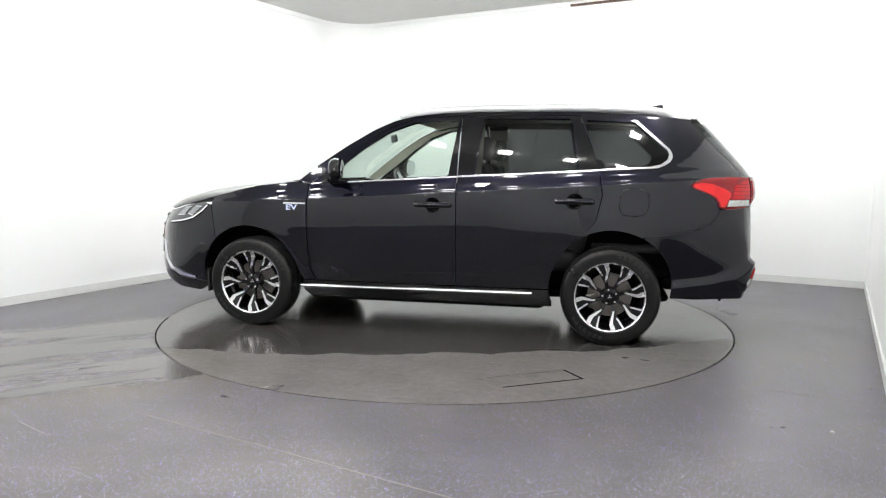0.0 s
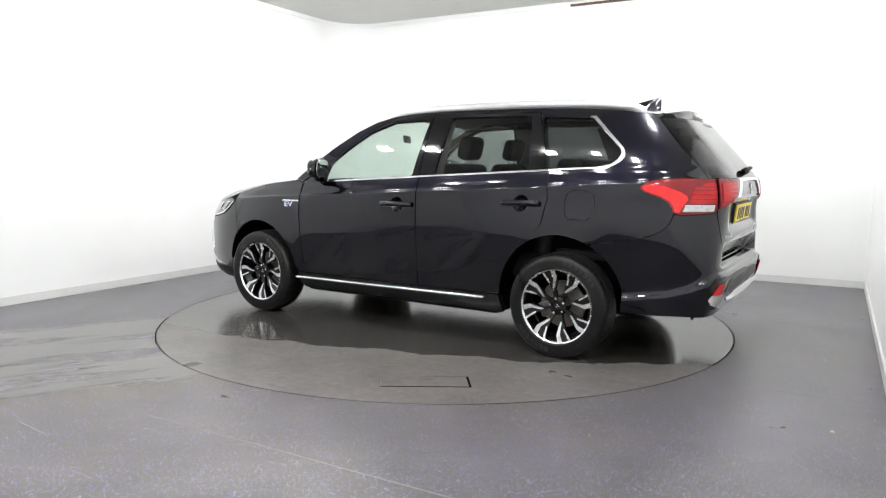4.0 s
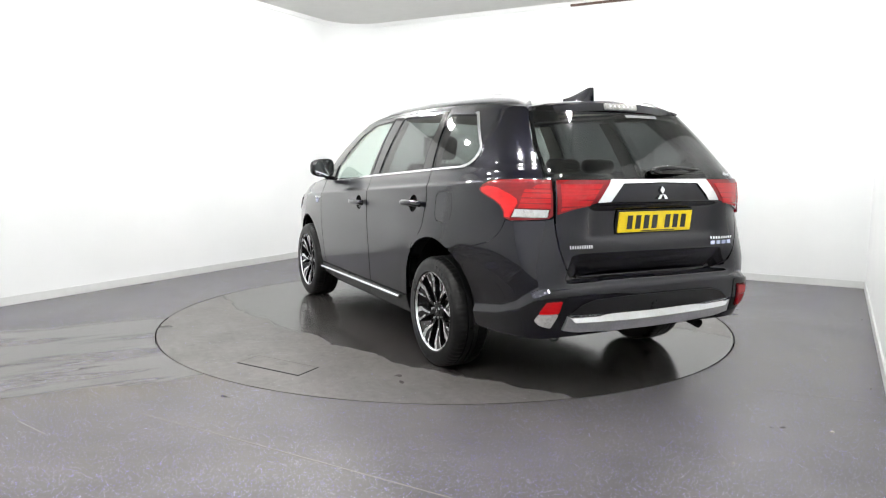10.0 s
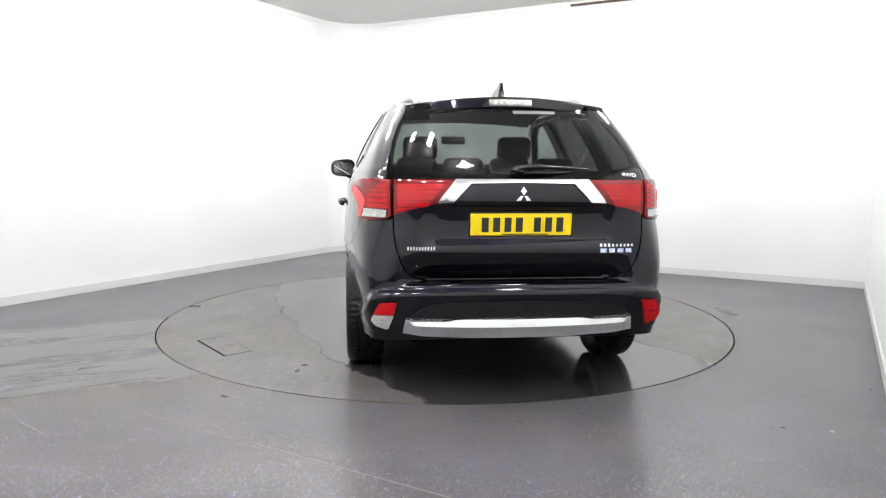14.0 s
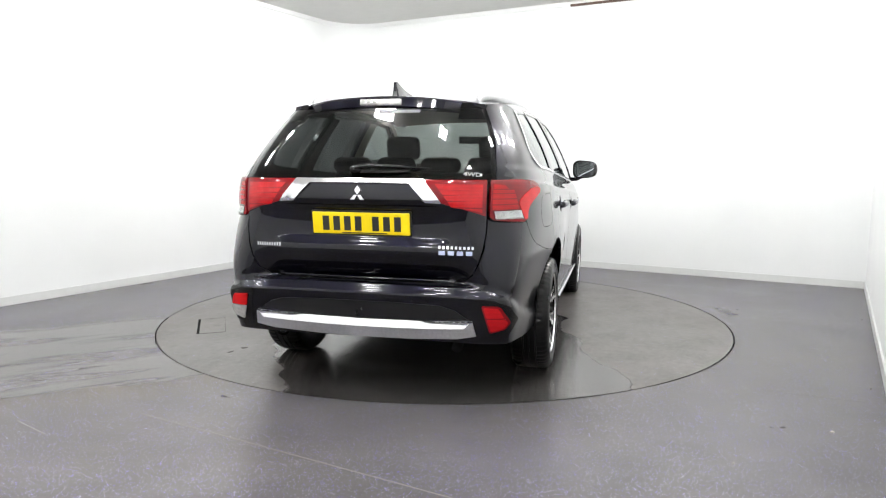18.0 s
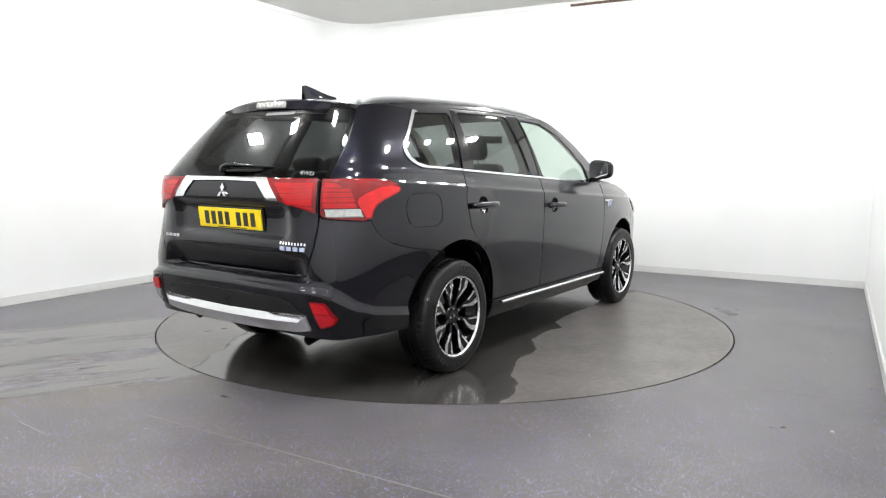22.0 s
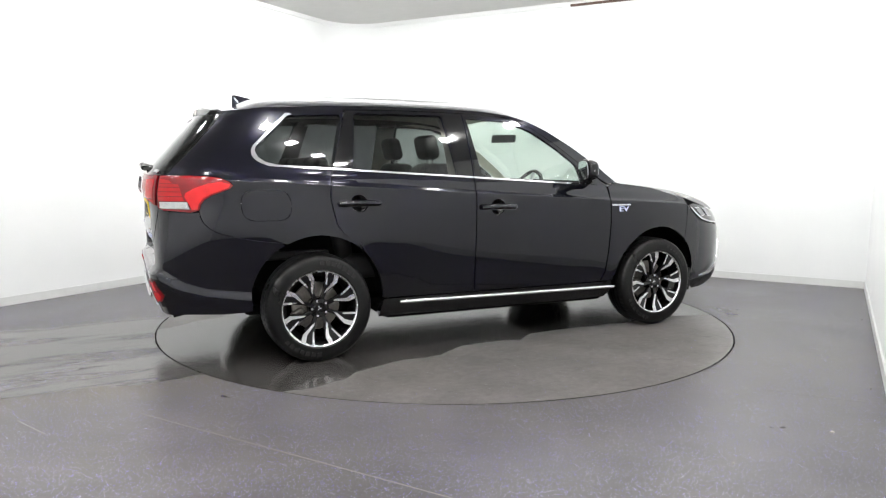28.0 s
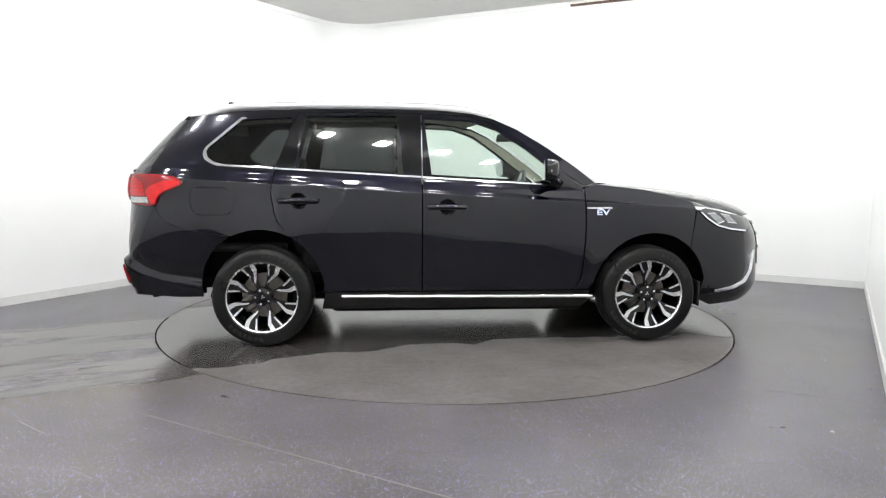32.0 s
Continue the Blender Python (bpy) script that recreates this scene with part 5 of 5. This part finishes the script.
def build_wheel(car):
    """One wheel about its axle, outer face towards +y; the rest are copies."""
    w = bpy.data.objects.new("wheel", None)
    scene.collection.objects.link(w)
    w.parent = car
    R, B = 0.35, 0.112
    prof = [(0.225, -0.1), (0.245, -0.108), (0.29, -0.114), (0.325, -0.108), (0.343, -0.092), (0.349, -0.07), (0.349, -0.036), (0.342, -0.034), (0.342, -0.028), (0.35, -0.026), (0.35, -0.003), (0.343, -0.001),
            (0.343, 0.005), (0.35, 0.007), (0.349, 0.036), (0.342, 0.038), (0.342, 0.044), (0.349, 0.046), (0.348, 0.074), (0.341, 0.094), (0.332, 0.104), (0.318, 0.1105), (0.29, 0.114), (0.262, 0.1125), (0.258, 0.1135), (0.256, 0.1125), (0.251, 0.108), (0.247, 0.102), (0.24, 0.098)]
    seg, n = 180, len(prof)
    verts, faces = [], []
    for k in range(seg):
        a = 2 * math.pi * k / seg
        cut = 0.0035 if k % 3 == 0 else 0.0
        for r, y in prof:
            q = r - (cut if (r > 0.33 and abs(y) > 0.045) else 0)
            verts.append((q * math.cos(a), y, q * math.sin(a)))
    for k in range(seg):
        l = (k + 1) % seg
        for i in range(n - 1):
            faces.append((k * n + i, l * n + i, l * n + i + 1, k * n + i + 1))
    bm = bmesh.new()
    vs = [bm.verts.new(v) for v in verts]
    for f in faces:
        bm.faces.new([vs[i] for i in f])
    part("tyre", bm, RUBBER, w, "black road tyre", smooth=28)
    lathe("rim", [(0.24, 0.1), (0.245, 0.103), (0.249, 0.101), (0.249, 0.094), (0.235, 0.09), (0.226, 0.06), (0.2, 0.03), (0.196, -0.06), (0.222, -0.09), (0.23, -0.1)], GLOSS_BLACK, w, "gloss black alloy rim", seg=72)
    lathe("rim_lip", [(0.2365, 0.0985), (0.238, 0.1025), (0.242, 0.1065), (0.2468, 0.1085), (0.2485, 0.1065), (0.247, 0.1)], MACHINED, w, "machined bright rim edge", seg=96)
    lathe("brake_disc", [(0.05, -0.01), (0.155, -0.01), (0.157, -0.014), (0.157, -0.03), (0.09, -0.03)], BRAKE, w, seg=48)
    lathe("drum_back", [(0.0, -0.06), (0.2, -0.06)], SHELL, w, seg=32)
    bm = box_bm((-0.05, -0.045, 0.075), (0.05, 0.01, 0.17), 0.015)
    part("brake_caliper", bm, BRAKE, w).matrix_basis = Matrix.Rotation(radians(100), 4, "Y")

    def pol(r, deg, y):
        return (-r * math.cos(radians(deg)), y, r * math.sin(radians(deg)))

    def slab(name, pts, y_in, y_out, depth, material, turn, parent):
        """A flat-faced slab; pts of (radius, degrees); its face rises from y_in at the hub to y_out at the rim."""
        bm = bmesh.new()
        f = lambda r: y_in + (y_out - y_in) * (r - 0.06) / 0.17
        top = [bm.verts.new(pol(r, d + turn, f(r))) for r, d in pts]
        low = [bm.verts.new(pol(r * 1.0, d + turn, f(r) - depth)) for r, d in pts]
        bm.faces.new(top)
        bm.faces.new(low[::-1])
        m = len(pts)
        for i in range(m):
            bm.faces.new((top[i], low[i], low[(i + 1) % m], top[(i + 1) % m]))
        return part(name, bm, material, parent)
    for k in range(8):
        t = 45 * k + 5
        sp = slab("spoke", [(0.05, -14), (0.11, -6.5), (0.168, -15.5), (0.238, -12.5), (0.238, 11), (0.158, 7.5), (0.11, 6.5), (0.05, 14)], 0.068, 0.092, 0.03, GLOSS_BLACK, t, w)
        slab("spoke_face", [(0.1, 0.5), (0.122, -5.5), (0.196, -15), (0.24, -12), (0.24, -4.2), (0.186, -7.2), (0.118, 1.5)], 0.0705, 0.0945, 0.004, MACHINED, t, sp)
        slab("spoke_face", [(0.158, 2.0), (0.24, 7.0), (0.24, 10.6), (0.16, 5.4)], 0.0705, 0.0945, 0.004, MACHINED, t, sp)
    lathe("hub", [(0.0, 0.074), (0.03, 0.074), (0.034, 0.07), (0.06, 0.068), (0.066, 0.06), (0.066, 0.0)], GLOSS_BLACK, w, seg=40)
    # sidewall marks: two arcs of plain raised bars
    for start in (20, 200):
        for k in range(7):
            bm = bmesh.new()
            a0 = start + 7.5 * k
            ring = [(0.283, a0), (0.283, a0 + 5), (0.309, a0 + 5), (0.309, a0)]
            top = [bm.verts.new(pol(r, d, 0.1158)) for r, d in ring]
            low = [bm.verts.new(pol(r, d, 0.11)) for r, d in ring]
            bm.faces.new(top)
            for i in range(4):
                bm.faces.new((top[i], low[i], low[(i + 1) % 4], top[(i + 1) % 4]))
            part("sidewall_mark", bm, TYRE_MARK, w)
    for k in range(5):
        a = radians(72 * k + 18)
        bm = bmesh.new()
        bmesh.ops.create_cone(bm, cap_ends=True, segments=6, radius1=0.0105, radius2=0.008, depth=0.02, matrix=Matrix.Translation((0.05 * math.cos(a), 0.074, 0.05 * math.sin(a))) @ Matrix.Rotation(radians(-90), 4, "X"))
        part("wheel_nut", bm, CHROME, w, smooth=40)
    for pts in ([(0.0, 0.0), (0.005, 0.008), (0.0, 0.016), (-0.005, 0.008)], [(0.0, 0.0), (0.0095, -0.001), (0.014, -0.009), (0.0045, -0.008)], [(0.0, 0.0), (-0.0045, -0.008), (-0.014, -0.009), (-0.0095, -0.001)]):
        bm = bmesh.new()
        bm.faces.new([bm.verts.new((x, 0.0755, z)) for x, z in pts])
        part("cap_mark", bm, CHROME, w)
    return w


def build_wheels(car):
    first = build_wheel(car)
    spots = [(1.335, 1, 0), (-1.335, 1, 11), (1.335, -1, 4), (-1.335, -1, 20)]
    for i, (x, sg, turn) in enumerate(spots):
        m = Matrix.Translation((x, sg * 0.782, 0.3405)) @ Matrix.Rotation(0 if sg > 0 else math.pi, 4, "Z") @ Matrix.Rotation(radians(turn), 4, "Y")
        if i == 0:
            first.matrix_basis = m @ Matrix.Diagonal((0.972, 1, 0.972, 1))
        else:
            copy_thing(first, m)


def soft_box(name, lo, hi, r, material, parent, m=None, label=""):
    ob = part(name, box_bm(lo, hi, r, 4), material, parent, label, smooth=50)
    if m is not None:
        ob.matrix_basis = m
    return ob


def build_cabin(car):
    def seat(x, y, w, rear=False):
        st = new("seat")
        st.parent = car
        st.matrix_basis = Matrix.Translation((x, y, 0.42 if not rear else 0.36))
        soft_box("cushion", (-0.27, -w, 0.1), (0.27, w, 0.28), 0.06, FABRIC, st)
        lean = Matrix.Translation((-0.22, 0, 0.24)) @ Matrix.Rotation(radians(-14), 4, "Y")
        soft_box("backrest", (-0.07, -w, 0.0), (0.06, w, 0.6), 0.055, FABRIC, st, lean)
        for hy in ([0] if not rear else [-w * 0.5, w * 0.5]):
            soft_box("headrest", (-0.05, hy - 0.13, 0.63 if not rear else 0.6), (0.05, hy + 0.13, 0.81 if not rear else 0.7), 0.045, FABRIC, st, lean)
            for o in (-0.05, 0.05):
                tube("headrest_post", [lean @ Vector((0, hy + o, 0.58)), lean @ Vector((0, hy + o, 0.66))], 0.006, CHROME, st, sides=8)
    seat(0.0, 0.36, 0.25)
    seat(0.0, -0.36, 0.25)
    seat(-0.85, 0.3, 0.3, True)
    seat(-0.85, -0.3, 0.3, True)
    d = part("dashboard", box_bm((0.62, -0.76, 0.72), (1.05, 0.76, 1.06), 0.09, 4), DASH, car, "dark moulded dashboard", smooth=50)
    soft_box("cluster_hood", (0.55, -0.52, 1.0), (0.75, -0.2, 1.09), 0.03, DASH, d)
    pts = [(0.19 * math.cos(a), 0.19 * math.sin(a)) for a in [2 * math.pi * k / 32 for k in range(32)]]
    rot = Matrix.Translation((0.45, -0.36, 1.015)) @ Matrix.Rotation(radians(-66), 4, "Y")
    sw = tube("steering_wheel", [rot @ Vector((a, b, 0)) for a, b in pts], 0.015, FABRIC, car, "black leather steering wheel", sides=8, closed=True)
    soft_box("wheel_boss", (-0.07, -0.09, -0.02), (0.07, 0.09, 0.02), 0.02, DASH, sw, rot)
    for a in (0, 180, 270):
        q = Vector((math.cos(radians(a + 90)), math.sin(radians(a + 90)), 0))
        tube("wheel_spoke", [rot @ (q * 0.05), rot @ (q * 0.185)], 0.013, SATIN, sw, sides=8)
    tube("steering_column", [rot @ Vector((0, 0, -0.01)), rot @ Vector((0, 0, -0.25))], 0.04, DASH, car, sides=12)
    mir = soft_box("cabin_mirror", (-0.012, -0.12, -0.032), (0.012, 0.12, 0.032), 0.012, DASH, car, Matrix.Translation((0.45, 0, 1.45)) @ Matrix.Rotation(radians(24), 4, "Z") @ Matrix.Rotation(radians(8), 4, "Y"))
    tube("mirror_stem", [(0.42, 0, 1.48), (0.46, 0, 1.55)], 0.012, DASH, mir).matrix_parent_inverse = Matrix.Identity(4)
    R = body_at([q for q in RAIL if q[0] < 0.15] + [(0.2, 1.567)])
    loft("headliner", [(x, y - 0.05, z - 0.015) for x, y, z in R], [(-1.88, 0, 1.55), (-1.6, 0, 1.595), (-1.2, 0, 1.62), (-0.8, 0, 1.63), (-0.4, 0, 1.632), (0, 0, 1.622), (0.2, 0, 1.605), (0.32, 0, 1.59)], LINER, car, "pale cloth headliner", nu=20)
    both("pillar_lining", X(*[q for q in RAIL if q[0] > -0.2]) + X((0.87, 1.098), *[q for q in DOOR_TOP[-2::-1] if q[0] > -0.3]), LINER, car, lip=0.0, off=-0.045)
    both("pillar_lining", X((-0.42, 1.58), (-0.27, 1.58), (-0.24, 1.12), (-0.42, 1.14)), LINER, car, lip=0.0, off=-0.05)
    both("pillar_lining", X((-1.13, 1.57), (-1.02, 1.57), (-1.1, 1.16), (-1.25, 1.16)), DASH, car, lip=0.0, off=-0.05)
    both("door_lining", X((-0.84, 0.4), (0.82, 0.4), (0.84, 0.6), (0.84, 1.08), (0.0, 1.12), (-1.25, 1.18), (-1.22, 0.88), (-1.0, 0.8), (-0.87, 0.6)), DASH, car, lip=0.0, off=-0.07, step=0.1)
    part("boot_floor", box_bm((-2.0, -0.62, 0.62), (-1.2, 0.62, 0.68), 0.02), DASH, car)
    soft_box("parcel_cover", (-2.02, -0.6, 1.02), (-1.2, 0.6, 1.035), 0.006, DASH, car)


def build_under(car):
    tube("exhaust_tip", [(-1.8, -0.48, 0.33), (-2.05, -0.48, 0.325), (-2.17, -0.48, 0.3)], 0.026, SHELL, car, "dark downturned exhaust end")
    ring = [(-2.1 + 0.0 * math.cos(a), 0.53 + 0.03 * math.cos(a), 0.315 + 0.025 * math.sin(a)) for a in [2 * math.pi * k / 16 for k in range(16)]]
    tube("tow_eye", ring, 0.007, SHELL, car, "small dark tow eye", sides=8, closed=True)
    part("rear_axle", box_bm((-1.5, -0.7, 0.28), (-1.15, 0.7, 0.38), 0.04), SHELL, car)
    for sg in (1, -1):
        part("mud_flap", box_bm((1.72, sg * 0.72 - 0.1, 0.24), (1.735, sg * 0.72 + 0.1, 0.42), 0.005), SEAL, car)
    part("rear_underside", box_bm((-2.1, -0.6, 0.36), (-1.7, 0.6, 0.45), 0.03), SHELL, car)


def build_badges(car):
    for sg in (1, -1):
        bars("side_badge", car, CHROME, sg * sx(0.877, 0.94), sg * sx(1.055, 0.94), 0.941, 0.952, 12, "small bright lettering bars", gap=0.16)
        m = on_skin(sg * sx(0.985, 0.92), 0.915, 0.002)
        lettering("side_badge", "EV", 0.056, BLUE_CHROME, car, m @ Matrix.Diagonal((1.5, 1, 1, 1)), "bright blue-edged letters")
    slant = Matrix.Identity(4)
    slant[0][0], slant[0][1] = 1.25, 0.3
    lettering("window_badge", "4WD", 0.03, CHROME, car, on_skin(sy(-0.565, 1.185), 1.185, 0.003) @ slant, "bright small letters on the glass")


def build_car():
    car = new("car")
    build_body(car)
    build_mirrors(car)
    build_wheels(car)
    build_cabin(car)
    build_under(car)
    build_badges(car)
    tagged(car, label="black sport utility car with chrome trim on the turntable", category="car")
    return car


def build_floor_bits():
    """Scraps and seams on the floor."""
    for x, y, r, turn in ((1.82, -2.59, 0.017, 20), (1.21, -2.95, 0.009, 70), (2.39, -1.94, 0.006, 0), (3.4, -0.13, 0.01, 40)):
        bm = bmesh.new()
        pts = [(r * math.cos(a) * (1 if k % 2 else 0.55), 0.4 * r * math.sin(a)) for k, a in enumerate([2 * math.pi * i / 7 for i in range(7)])]
        top = [bm.verts.new((a, b, 0.0045 + 0.002 * (k % 3))) for k, (a, b) in enumerate(pts)]
        low = [bm.verts.new((a, b, 0.0)) for a, b in pts]
        bm.faces.new(top)
        bm.faces.new(low[::-1])
        for k in range(7):
            bm.faces.new((top[k], low[k], low[(k + 1) % 7], top[(k + 1) % 7]))
        ob = part("paper_scrap", bm, WHITE_PLATE)
        ob.matrix_basis = pose(x, y, 0, 0, 0, turn)
        tagged(ob, label="tiny pale torn scrap on the grey floor", category="scrap", group="scraps on the floor")
    for k, (a, b) in enumerate((((-1.5, -2.4), (0.1, -3.31)), ((1.78, -1.955), (2.3, -2.165)), ((-2.05, -2.51), (-1.82, -2.68)))):
        u = (Vector(b) - Vector(a)).normalized()
        v = Vector((-u.y, u.x)) * 0.003
        q = [Vector(a) + v, Vector(a) - v, Vector(b) - v, Vector(b) + v]
        bm = bmesh.new()
        top = [bm.verts.new((p.x, p.y, 0.0012)) for p in q]
        low = [bm.verts.new((p.x, p.y, 0.0)) for p in q]
        bm.faces.new(top)
        for i in range(4):
            bm.faces.new((top[i], low[i], low[(i + 1) % 4], top[(i + 1) % 4]))
        tagged(part("trim_%d" % (k + 3), bm, SEAM), label="thin welded seam in the vinyl floor", category="seam", kind="structure")


build_floor_bits()
turntable = build_turntable()
car = build_car()

TURN = [(0, 167.93), (2, 157.88), (4, 147.83), (6, 137.74), (8, 127.58), (10, 117.35), (12, 107.06), (14, 96.73), (16, 86.37), (18, 76.01), (20, 65.67), (22, 55.38), (24, 45.15), (26, 34.99), (28, 24.91), (30, 14.88), (32, 4.88)]


def motions():
    """The disc turns and carries the car round."""
    walk(turntable, [(t, pose(0, 0, 0, 0, 0, a)) for t, a in TURN])
    walk(car, [(t, pose(0, 0, 0, 0, 0, a) @ pose(0.018, -0.121, 0.0)) for t, a in TURN])


motions()
